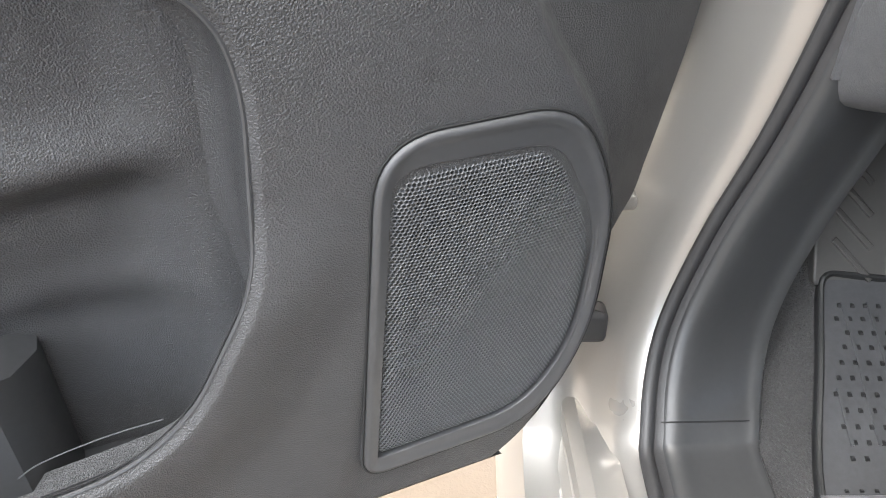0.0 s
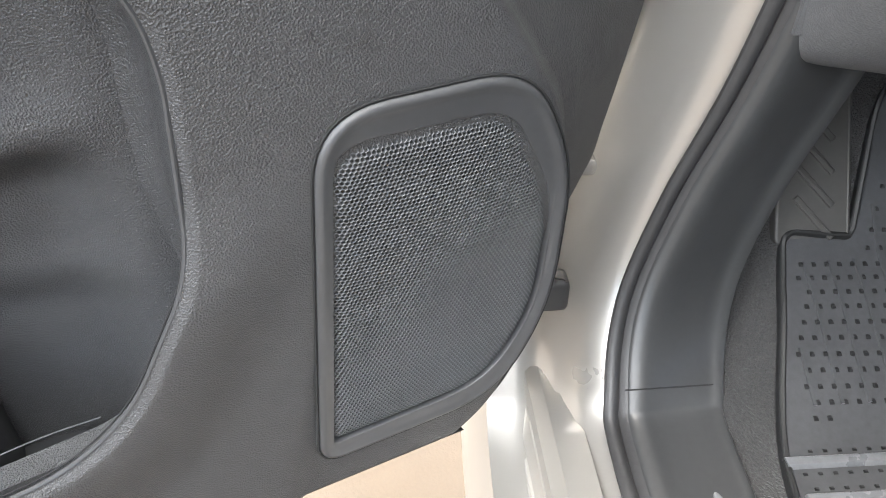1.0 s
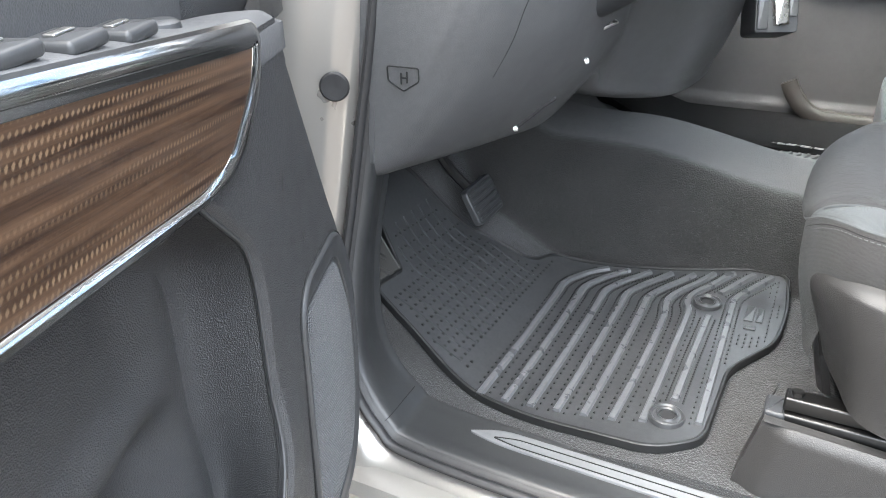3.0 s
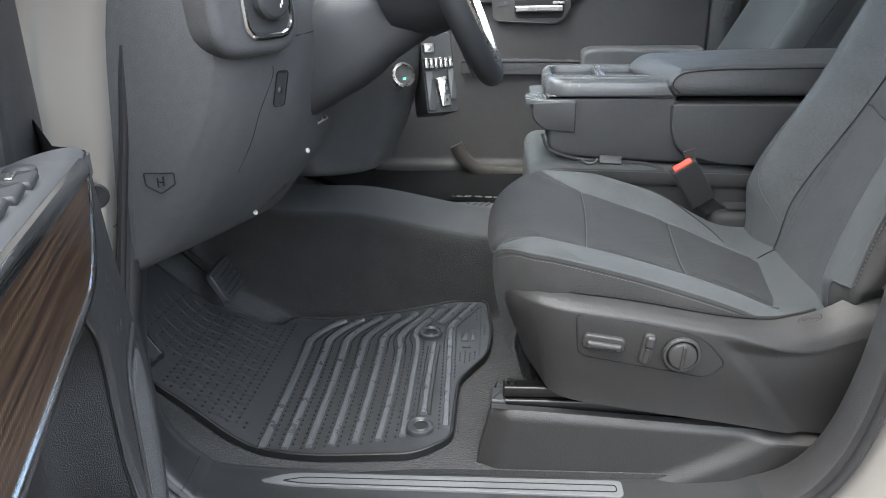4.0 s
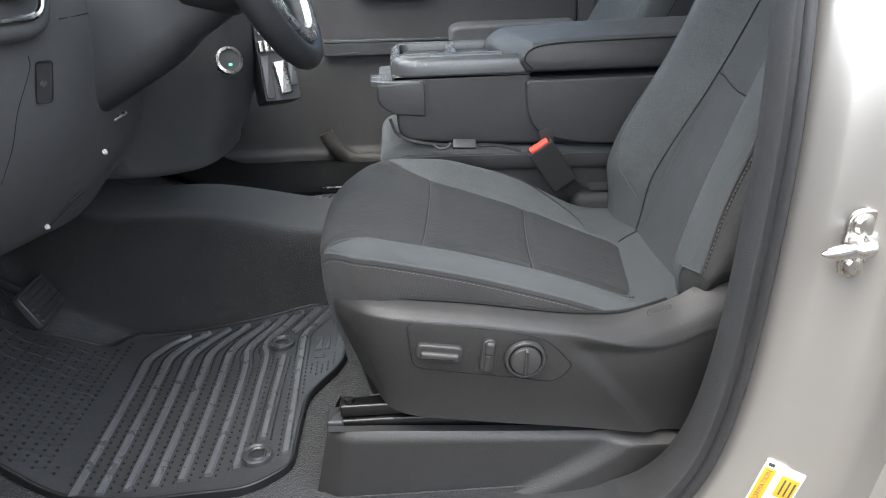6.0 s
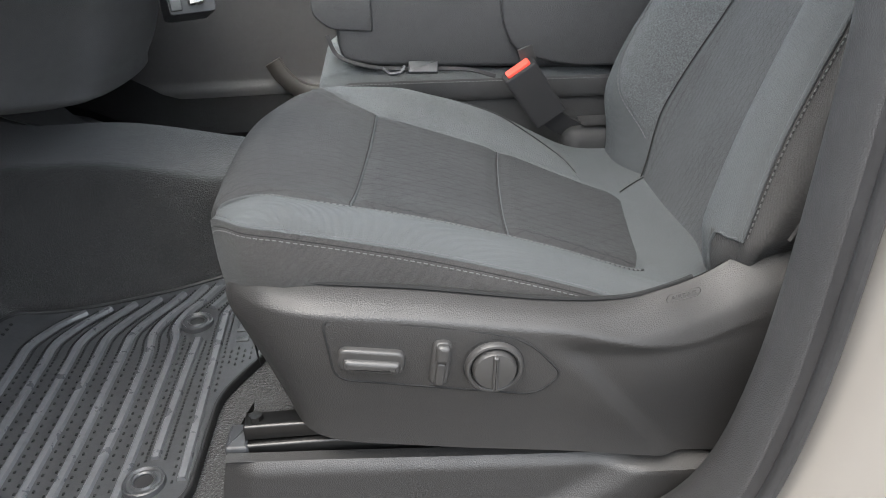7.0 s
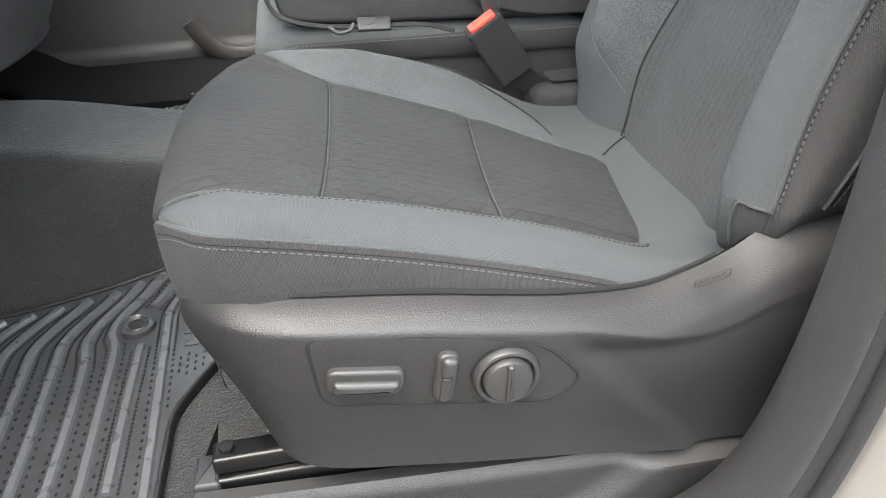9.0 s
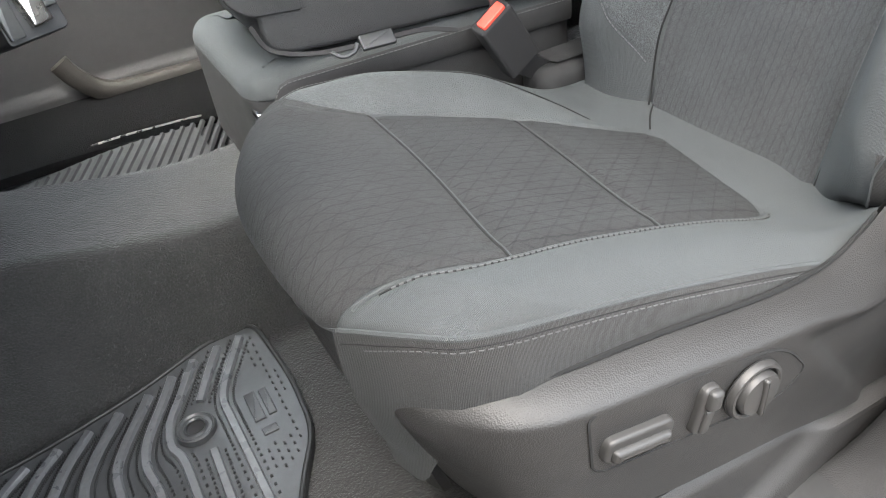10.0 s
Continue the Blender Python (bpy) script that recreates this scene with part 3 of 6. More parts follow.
part("bottle_holder", sheet(lambda u, v: (0.292 + 0.30 * u, -0.112 + 0.045 * min(1, u / 0.10) ** 0.5, 0.700 + 0.150 * v - 0.015 * (1 - min(1, u / 0.10)) * v), 20, 8, (0, -0.05, 0)), SMOOTH, door, "smooth black bottle holder moulding")
part("pocket_liner", tube(spline([(0.315, -0.030, 0.795), (0.300, -0.024, 0.808), (0.275, -0.020, 0.817), (0.245, -0.018, 0.822), (0.215, -0.014, 0.826)], 8), 0.0006, 5), SMOOTH, door)
part("pocket_floor", sheet(lambda u, v: (0.06 + 0.90 * u, -0.006 - 0.13 * v, 0.702), 6, 4), SMOOTH, door)
# flank that runs back from the panel's edge to the door shell
FLANK = curve_table([(0.66, -0.09), (0.75, -0.17), (0.83, -0.227), (0.88, -0.242), (0.95, -0.258), (1.0, -0.268), (1.12, -0.285), (1.25, -0.30), (1.46, -0.24)])
flank = []
for k in range(81):
    z = 0.668 + (1.234 - 0.668) * k / 80
    e = lerps(EDGE_Z, z)[0] + 0.006
    w = -0.012
    g = lerps(FLANK, z)[0]
    flank.append([Vector((e + 0.0005, w, z)), Vector((e - 0.005, w - 0.010, z)), Vector((e - 0.012, w - 0.018, z)), Vector((e + 0.5 * (g - e), 0.5 * (w - 0.018) - 0.053, z)), Vector((g, -0.110, z)), Vector((g - 0.002, -0.150, z))])
part("panel_flank", rings(flank, False, False), GRAIN, door)
under = [[Vector((u, -0.008, 0.668)), Vector((u, -0.03, 0.66)), Vector((u, -0.08, 0.655))] for u in [-0.05 + k * 0.05 for k in range(21)]]
part("panel_underside", rings(under, False, False), SMOOTH, door)
part("door_shell", join(box(-0.20, -0.215, 0.60, 1.0, -0.140, 1.26, 0.02)), PAINT, door, "silver painted door shell")
part("upper_panel", sheet(lambda u, v: (0.052 + 0.90 * u, -0.062 - 0.014 * v + 0.012 * math.sin(math.pi * v), 1.225 + 0.27 * v), 20, 14, (0, -0.03, 0)), DASH, door, "soft grey upper door panel")
part("corner_panel", sheet(lambda u, v: (0.056 - 0.306 * u, -0.058 - 0.012 * smoothstep(0.06, 0.0, u) - 0.02 * u * u, 1.19 + 0.33 * v), 14, 12, (0, -0.03, 0)), GRAIN, door, "dark grained corner panel")
part("window_frame", join(box(-0.05, -0.17, 1.27, 0.98, -0.12, 1.50, 0.01)), SEALR, door)

# speaker: a bezel, a raised perforated grille and its dark inside
BEZ = [(0.056, 1.012, 0.045), (-0.088, 1.012, 0.04), (-0.127, 0.930, 0.04), (-0.121, 0.80, 0.12), (-0.075, 0.715, 0.05), (0.083, 0.712, 0.022)]
GRL = [(0.047, 0.987, 0.028), (-0.072, 0.983, 0.022), (-0.111, 0.905, 0.035), (-0.103, 0.80, 0.11), (-0.062, 0.738, 0.04), (0.072, 0.733, 0.012)]
TOFACE = Matrix(((1, 0, 0, 0), (0, 0, 1, 0), (0, 1, 0, 0), (0, 0, 0, 1)))
bez, grl = rounded(BEZ, 0.03, 8), rounded(GRL, 0.02, 8)
blend = lambda k: [p.lerp(q, k) for p, q in zip(inset(bez, 0.011), inset(grl, -0.005))]
bev_rows = [(inset(bez, -0.0015), -0.004), (bez, 0.0012), (inset(bez, 0.0012), 0.0030), (inset(bez, 0.0030), 0.0042), (inset(bez, 0.0050), 0.0042), (inset(bez, 0.0075), 0.0030), (inset(bez, 0.011), 0.0024),
            (blend(0.5), 0.0021), (inset(grl, -0.006), 0.0019), (inset(grl, -0.0040), 0.0015), (inset(grl, -0.0033), 0.0006), (inset(grl, -0.0031), -0.006)]
part("speaker_bezel", rings([[Vector((p.x, w, p.y)) for p in o] for o, w in bev_rows], True, False), SMOOTH, door, "smooth black speaker surround")


def dome(d):
    """How far the grille stands out, by the distance from its rim."""
    return -0.0015 + 0.0052 * np.sin(np.clip((d + 0.001) / 0.013, 0, 1) * math.pi / 2) + 0.0045 * step(0.006, 0.07, d)


PITCH = 0.0031
ci, ri = (m.ravel() for m in np.meshgrid(np.arange(74), np.arange(112)))
cu, cz = -0.118 + PITCH * (ci + 0.5 * (ri % 2)), 0.728 + PITCH * 0.866 * ri
keep = dist_grid(cu, cz, grl) < -0.0002
cu, cz = cu[keep], cz[keep]
hexa = [(math.cos(math.pi / 6 + j * math.pi / 3), math.sin(math.pi / 6 + j * math.pi / 3)) for j in range(6)]
ring_at = []
for r, sink in ((0.578, 0.0), (0.505, 0.00012), (0.465, 0.00045), (0.44, 0.0012)):
    for a, b in hexa:
        u1, z1 = cu + a * r * PITCH, cz + b * r * PITCH
        ring_at.append(np.stack([u1, dome(-dist_grid(u1, z1, grl)) - sink, z1], 1))
gv = np.stack(ring_at, 1).reshape(-1, 3).tolist()
gf = [(k * 24 + t * 6 + j, k * 24 + t * 6 + (j + 1) % 6, k * 24 + t * 6 + 6 + (j + 1) % 6, k * 24 + t * 6 + 6 + j) for k in range(len(cu)) for t in range(3) for j in range(6)]
grille = part("speaker_grille", (gv, gf), GRILLE, door, "perforated black speaker grille", 50)
part("bezel_gap", tube([Vector((p.x, 0.0006, p.y)) for p in inset(bez, -0.0012)], 0.0011, 5, True), SEAM, door)
part("speaker_backing", ([Vector((p.x, -0.0055, p.y)) for p in inset(grl, -0.0036)], [tuple(range(len(grl)))]), BLACK, door)

# armrest with veneer strip, chrome edge and window switches
STRIP = rounded([(0.088, 1.232, 0.012), (0.104, 1.200, 0.03), (0.160, 1.166, 0.04), (0.205, 1.163, 0.03), (0.95, 1.250, 0.01), (0.95, 1.330, 0.01)], 0.01, 6)
part("veneer_strip", slab(inset(STRIP, 0.004), -0.01, 0.006, 0.002, TOFACE), WOOD, door, "dark open-pored wood veneer strip")
strip_rows = []
for i, p in enumerate(STRIP):
    along = (STRIP[(i + 1) % len(STRIP)] - STRIP[i - 1]).normalized()
    across, r = Vector((along.y, -along.x)), 0.0045 + 0.0055 * smoothstep(0.215, 0.13, p.x)
    strip_rows.append([Vector((p.x + across.x * r * math.cos(a), 0.0035 + 0.0050 * math.sin(a), p.y + across.y * r * math.cos(a))) for a in [2 * math.pi * k / 10 for k in range(10)]])
part("chrome_edge", rings(strip_rows + strip_rows[:1], True, False), CHROME, door, "polished chrome strip edge, broad round its end")


def ledge(u, v):
    a = 0.012 + 0.082 * v ** 1.3 + (0.942 - 0.082 * v ** 1.3) * u
    round_off = 0.010 * (max(0.0, 0.016 - min(u * 0.94, 0.07 * v)) / 0.016) ** 2
    return (a, 0.001 - 0.070 * v, 1.2365 + 0.1126 * max(0.0, a - 0.084) + 0.004 * math.sin(math.pi * v) - round_off)


part("armrest_top", sheet(ledge, 90, 24, (0, 0, -0.02)), DASH, door)
for k in range(3):
    u0 = 0.19 + 0.052 * k
    z = 1.2405 + 0.113 * (u0 - 0.084)
    sw = part("window_switch", box(u0, -0.040, z, u0 + 0.034, -0.012, z + 0.008, 0.003), SMOOTH, door)
    part("switch_mark", box(u0 + 0.008, -0.030, z + 0.0078, u0 + 0.026, -0.024, z + 0.0095, 0.0008), STEEL, sw, "silver switch tip")
part("mirror_knob", lathe([(0.0, 0.0), (0.013, 0.0), (0.012, 0.006), (0.009, 0.008), (0.0, 0.008)], pose(0.145, -0.033, 1.244), 16), SMOOTH, door)
# pale scuffs on the panel, a drip line in the pocket
rnd = random.Random(4)
for k in range(7):
    u0, z0 = 0.03 + rnd.uniform(-0.02, 0.03), 1.085 + rnd.uniform(-0.04, 0.05)
    ln = rnd.uniform(0.004, 0.013)
    part("scuff_mark", tube([(u0, 0.0005, z0), (u0 + ln * 0.4, 0.0008, z0 - ln * 0.5), (u0 + ln * 0.5, 0.0005, z0 - ln)], 0.0003, 4), SWITCH, door)
# hinge and check strap between door and pillar
hinge = thing("hinge", "small painted door hinge between door and pillar", "hinge")
part("hinge_leaf", box(-0.505, 0.30, 0.818, -0.48, 0.350, 0.836, 0.006), PAINT, hinge)
part("hinge_pin", lathe([(0.0, 0.0), (0.006, 0.0), (0.006, 0.045), (0.0, 0.045)], pose(-0.475, 0.315, 0.81)), STEEL, hinge)
strap = tagged(part("check_strap", box(-0.475, 0.26, 0.675, -0.445, 0.33, 0.715, 0.008), SEALR), "black rubber-covered door check strap", "door check")

# ---- driver's seat ----
seat = thing("driver_seat", "dark grey cloth driver's seat with power controls on its plastic side", "car seat")
EDGE_OUT, EDGE_IN = 0.476, 0.985
FRONT_T = curve_table([(0.476, 0.185), (0.485, 0.160), (0.497, 0.145), (0.53, 0.124), (0.56, 0.113), (0.585, 0.106), (0.62, 0.100), (0.70, 0.096), (0.80, 0.097), (0.86, 0.106), (0.90, 0.122), (0.93, 0.142), (0.955, 0.168), (0.975, 0.205), (0.985, 0.25)], 4)
PIPE_T = curve_table([(0.476, 0.991), (0.497, 0.990), (0.53, 0.980), (0.56, 0.966), (0.585, 0.953), (0.62, 0.941), (0.70, 0.930), (0.80, 0.923), (0.88, 0.921), (0.93, 0.924), (0.97, 0.915), (0.985, 0.905)], 4)
PROF = curve_table([(0.08, 0.988), (0.15, 0.979), (0.20, 0.969), (0.25, 0.957), (0.30, 0.944), (0.35, 0.929), (0.403, 0.912), (0.45, 0.895), (0.50, 0.876), (0.56, 0.857), (0.62, 0.853), (0.72, 0.86)], 4)
INS_OUT = curve_table([(0.10, 0.588), (0.115, 0.581), (0.13, 0.579), (0.15, 0.576), (0.175, 0.567), (0.20, 0.561), (0.24, 0.562), (0.30, 0.570), (0.40, 0.575), (0.50, 0.580), (0.54, 0.586), (0.556, 0.600)], 4)
INS_IN = curve_table([(0.15, 0.955), (0.17, 0.940), (0.185, 0.928), (0.22, 0.905), (0.265, 0.885), (0.35, 0.868), (0.43, 0.852), (0.50, 0.826), (0.56, 0.800), (0.585, 0.770)], 4)
NOSE_R, TOP_S = 0.055, 0.3


def FRONT(y):
    """The cushion's front edge, at its piping."""
    return lerps(FRONT_T, y)[0]


def cushion_z(x, y):
    z = lerps(PROF, x)[0]
    out = 0.028 * math.exp(-((y - 0.500) / 0.066) ** 2) * (1 - 0.75 * smoothstep(0.46, 0.58, x))
    inn = (0.010 + 0.016 * smoothstep(0.20, 0.32, x)) * math.exp(-((y - 0.942) / 0.045) ** 2) * (1 - 0.8 * smoothstep(0.42, 0.56, x))
    crown = 0.005 * math.sin(math.pi * min(max((y - 0.58) / 0.29, 0), 1))
    dip = -0.0045 * math.exp(-((y - lerps(INS_OUT, x)[0]) / 0.008) ** 2) - 0.005 * math.exp(-((y - lerps(INS_IN, x)[0]) / 0.009) ** 2)
    rear = 0.040 * smoothstep(0.47, 0.60, x) * math.exp(-((y - 0.484) / 0.042) ** 2)
    roll = 0.0065 * (max(0.0, 0.516 - y) / 0.040) ** 2.4 + 0.030 * (1 - math.sqrt(max(0, 1 - (max(0, y - 0.953) / 0.032) ** 2)))
    return z + out + inn + crown + dip * (1 - smoothstep(0.52, 0.60, x)) + rear - roll


def cushion_point(s, y):
    """From the front piping (s = 0) over the nose (s = TOP_S) back along the top (s = 1)."""
    f = FRONT(y)
    if s < TOP_S:
        a = s / TOP_S * math.pi / 2
        zp = lerps(PIPE_T, y)[0]
        return f + NOSE_R * (1 - math.cos(a)), zp + (cushion_z(f + NOSE_R, y) - zp) * math.sin(a)
    x = f + NOSE_R + (0.70 - f - NOSE_R) * (s - TOP_S) / (1 - TOP_S)
    return x, cushion_z(x, y)


def cushion(u, v):
    y = EDGE_OUT + (EDGE_IN - EDGE_OUT) * (0.45 * v + 0.55 * (0.5 - 0.5 * math.cos(math.pi * v)))
    x, z = cushion_point(u, y)
    return (x, y, z)


def on_cushion(x, y, lift=0.001):
    """A place on the cushion's top at (x, y); in front of the nose it follows the nose."""
    f = FRONT(y)
    if x >= f + NOSE_R:
        return Vector((x, y, cushion_z(x, y) + lift))
    a = math.acos(min(max(1 - (x - f) / NOSE_R, 0), 1))
    zp = lerps(PIPE_T, y)[0]
    return Vector((x - lift * math.cos(a), y, zp + (cushion_z(f + NOSE_R, y) - zp) * math.sin(a) + lift * math.sin(a)))


FLAT = lambda c: (c.x, c.y)
part("cushion", sheet(cushion, 110, 110), CLOTH, seat, "grey cloth seat cushion", 60, FLAT)
part("cushion_inner_side", rings([[Vector((x + dx, EDGE_IN + dy, z0 + (0.86 - z0) * k)) for k, dx, dy in ((0, 0, 0), (0.15, 0.002, 0.003), (0.6, 0.012, 0.002), (1, 0.02, -0.004))] for x, z0 in [cushion_point(k / 40, EDGE_IN) for k in range(41)]], False, False), VINYL, seat)

# the seam from the front corner back along the outer side, and the dark panel that hangs from it
SIDE = [Vector((FRONT(y), y, lerps(PIPE_T, y)[0])) for y in [0.588 - 0.112 * (k / 24) for k in range(25)]] + [Vector((x, EDGE_OUT, cushion_z(x, EDGE_OUT))) for x in [0.19 + 0.345 * k / 44 for k in range(45)]]


def side_out(i):
    t = SIDE[min(i + 1, len(SIDE) - 1)] - SIDE[max(i - 1, 0)]
    return Vector((t.y, -t.x, 0)).normalized()


def cushion_side(i, v, lift=0.0):
    q, n = SIDE[i], side_out(i)
    low = 0.872 - 0.085 * smoothstep(0.495, 0.56, q.y)
    h = q.z - low
    puff = 0.0015 + 0.0085 * math.sin(math.pi * min(1, 0.12 + v * 1.05)) * min(1, h / 0.06) - 0.006 * v
    return Vector((q.x + 0.014 * v * smoothstep(0.5, 0.56, q.y), q.y, q.z - h * v)) + n * (puff + lift)


part("cushion_side", rings([[cushion_side(i, k / 18) for k in range(19)] for i in range(len(SIDE))], False, False), WOVEN, seat, "dark charcoal cushion side", 60, FLAT)
part("side_piping", tube([SIDE[i] + side_out(i) * 0.0012 + Vector((0, 0, -0.0008)) for i in range(1, len(SIDE) - 4)], 0.0026, 7), CLOTH, seat)
part("side_seam", tube([cushion_side(i, min(0.5, 0.0048 / max(0.02, SIDE[i].z - 0.872)), -0.0004) for i in range(2, len(SIDE) - 6)], 0.0008, 5), SEAM, seat)
part("stitching", dashes([cushion_side(i, min(0.6, 0.0078 / max(0.02, SIDE[i].z - 0.872)), 0.0002) for i in range(8, len(SIDE) - 8)], 0.0038, 0.0022, 0.0006), THREAD, seat)
front_piping = [Vector((FRONT(y) - 0.001, y, lerps(PIPE_T, y)[0] - 0.001)) for y in [0.586 + 0.395 * k / 40 for k in range(41)]]
part("front_piping", tube(front_piping, 0.0022, 6), CLOTH, seat)


def skirt(u, v):
    y = 0.580 + 0.404 * v
    return (FRONT(y) + 0.002 + 0.05 * u ** 1.4 + 0.004 * math.sin(math.pi * u), y, lerps(PIPE_T, y)[0] - 0.001 - 0.23 * u)


part("front_skirt", sheet(skirt, 12, 30, (0.01, 0, 0)), VINYL, seat, "dark cushion front skirt")

# centre insert, in three panels parted by seams
BOW = lambda v: 0.026 * v + 0.004 * math.sin(math.pi * v)
BOW2 = lambda v: 0.029 * v ** 1.5
NOSE_LO = [(0, 0.587), (0.1, 0.582), (0.2, 0.579), (0.3, 0.574), (0.36, 0.565), (0.42, 0.563)]
NOSE_HI = [(0, 0.974), (0.15, 0.962), (0.25, 0.947), (0.32, 0.930), (0.37, 0.907), (0.42, 0.889), (0.5, 0.882)]


def insert_point(x0, x1, bow0, bow1):
    def f(u, v):
        a, b = x0 + bow0(v), x1 + bow1(v)
        x = a + (b - a) * u
        lo, hi = lerps(INS_OUT, x)[0] + 0.002, lerps(INS_IN, x)[0] - 0.002
        y = lo + v * (hi - lo)
        rim = min(u * (b - a), (1 - u) * (b - a), v * (hi - lo), (1 - v) * (hi - lo))
        return on_cushion(x, y, 0.0006 + 0.0040 * smoothstep(0, 0.014, rim))
    return f


def front_cloth(u, v):
    """The nose of the cushion: widest at its piping, narrowing to the insert behind the bolsters' ends."""
    y, s = 0.73, 0.0
    for _ in range(3):
        f = FRONT(y) + NOSE_R
        s = (TOP_S + (1 - TOP_S) * (0.2385 + BOW(v) - f) / (0.70 - f)) * (0.012 + 0.988 * u)
        lo, hi = lerps(NOSE_LO, s)[0], lerps(NOSE_HI, s)[0]
        y = lo + (hi - lo) * v
    x, z = cushion_point(s, y)
    rim = min(v * (hi - lo), (1 - v) * (hi - lo), (1 - u) * 0.15)
    a = min(1.0, s / TOP_S) * math.pi / 2
    d = 0.0008 + 0.0035 * smoothstep(0, 0.014, rim)
    return (x - d * math.cos(a), y, z + d * math.sin(a))


part("front_insert", sheet(front_cloth, 50, 50), NOSE, seat, "dark diamond-quilted cloth insert", 60, FLAT)
part("middle_insert", sheet(insert_point(0.2425, 0.3965, BOW, BOW2), 26, 36), DIAMOND, seat, "dark diamond-quilted cloth insert", 60, FLAT)
part("rear_insert", sheet(insert_point(0.3995, 0.548, BOW2, lambda v: 0.030 * v - 0.008 * (max(0, v - 0.9) + max(0, 0.1 - v)) / 0.1), 26, 36), DIAMOND, seat, "dark diamond-quilted cloth insert", 60, FLAT)
for x0, bow in ((0.2405, BOW), (0.398, BOW2)):
    line = []
    for k in range(25):
        x = x0 + bow(k / 24)
        lo, hi = lerps(INS_OUT, x)[0], lerps(INS_IN, x)[0]
        line.append(on_cushion(x, lo + (hi - lo) * k / 24, 0.0016))
    part("cross_seam", tube([q - Vector((0.0010, 0, 0.0004)) for q in line], 0.0012, 5), SEAM, seat)
    part("seam_edge", tube([q + Vector((0.0010, 0, -0.0002)) for q in line], 0.0007, 5), CLOTH, seat)
# mottled panel on the inner bolster
FELT_HI = curve_table([(0.187, 0.931), (0.198, 0.945), (0.22, 0.954), (0.26, 0.958), (0.32, 0.958), (0.38, 0.953), (0.43, 0.944), (0.48, 0.928), (0.505, 0.916), (0.523, 0.900), (0.533, 0.878), (0.536, 0.850)], 4)


def felt_edge(u):
    x = 0.187 + 0.349 * (0.5 * u + 0.5 * (0.5 - 0.5 * math.cos(math.pi * u)))
    lo = lerps(INS_IN, x)[0] + 0.003
    return x, lo, max(lo + 0.001, lerps(FELT_HI, x)[0])


def felt_panel(u, v):
    x, lo, hi = felt_edge(u)
    return on_cushion(x, lo + (hi - lo) * v, 0.0006 + 0.003 * math.sin(math.pi * v) ** 0.5 * math.sin(math.pi * u) ** 0.5)


part("inner_bolster", sheet(felt_panel, 60, 16), FELT, seat, "mottled grey cloth bolster panel", 60, FLAT)
edge_in = [on_cushion(x, hi + 0.002, 0.0008) for x, lo, hi in [felt_edge(k / 80) for k in range(81)]]
part("bolster_seam", tube(edge_in, 0.0011, 5), SEAM, seat)
part("stitching", dashes([q + Vector((0.0005, 0.0035, -0.0002)) for q in edge_in], 0.0042, 0.0018, 0.0008), THREAD, seat)
# stitched seam of the outer bolster
up = [on_cushion(x, lerps(INS_OUT, x)[0] - 0.001, 0.0010) for x in [0.118 + 0.43 * k / 90 for k in range(91)]]
part("bolster_piping", tube([on_cushion(q.x, q.y - 0.0022, 0.0006) for q in up], 0.0024, 8), CLOTH, seat)
part("bolster_seam", tube([on_cushion(q.x, q.y - 0.0060, 0.0004) for q in up[4:]], 0.0011, 5), SEAM, seat)
part("stitching", dashes([on_cushion(q.x, q.y - 0.0064, 0.0011) for q in up[6:]], 0.0034, 0.0026, 0.0009), THREAD, seat)
strip = [on_cushion(x, y, 0.0008) for x, y in ((0.583, 0.795), (0.60, 0.815), (0.62, 0.835), (0.643, 0.853))]
part("corner_seam", tube(spline(strip, 5), 0.0011, 5), SEAM, seat)

# backrest
BZ0, BZ1 = 0.800, 1.52
BACK_X = lambda z: 0.664 + 0.425 * (z - 0.92)
BACK_Y0, BACK_Y1 = 0.522, 0.968


def back_front(y, z):
    fade = smoothstep(0.86, 0.96, z)
    out = 0.018 * math.exp(-((y - 0.600) / 0.036) ** 2) * (0.4 + 0.6 * fade) - 0.080 * smoothstep(0.590, 0.518, y) ** 1.5
    inn = (0.062 + 0.022 * math.exp(-((z - 1.0) / 0.10) ** 2)) * smoothstep(0.825, 0.925, y) * (0.6 + 0.4 * fade)
    return BACK_X(z) - out - inn - 0.006 * math.sin(math.pi * min(max((y - 0.65) / 0.2, 0), 1))


def back_ring(k):
    z = BZ0 + (BZ1 - BZ0) * k
    pin = 0.026 * (1 - math.sin(math.pi / 2 * min(1, (k + 0.02) / 0.16))) + 0.05 * (1 - math.sin(math.pi / 2 * min(1, (1.02 - k) / 0.12)))
    y0, y1 = BACK_Y0 + pin, BACK_Y1 - pin * 0.7
    ring = []
    for j in range(61):
        y = y0 + 0.002 + (y1 - y0 - 0.018) * j / 60
        ring.append(Vector((back_front(y, z) + pin * 1.2, y, z)))
    back = BACK_X(z) + 0.17
    ring.append(Vector((back_front(y1 - 0.016, z) + 0.02 + pin * 1.2, y1, z - 0.004)))
    ring.append(Vector((back - 0.02, y1, z - 0.03)))
    ring.append(Vector((back, y1 - 0.03, z - 0.035)))
    ring.append(Vector((back, y0 + 0.03, z - 0.035)))
    ring.append(Vector((back - 0.02, y0 - 0.004, z - 0.03)))
    ring.append(Vector((back_front(y0, z) + 0.03 + pin, y0 - 0.006, z - 0.008)))
    return ring


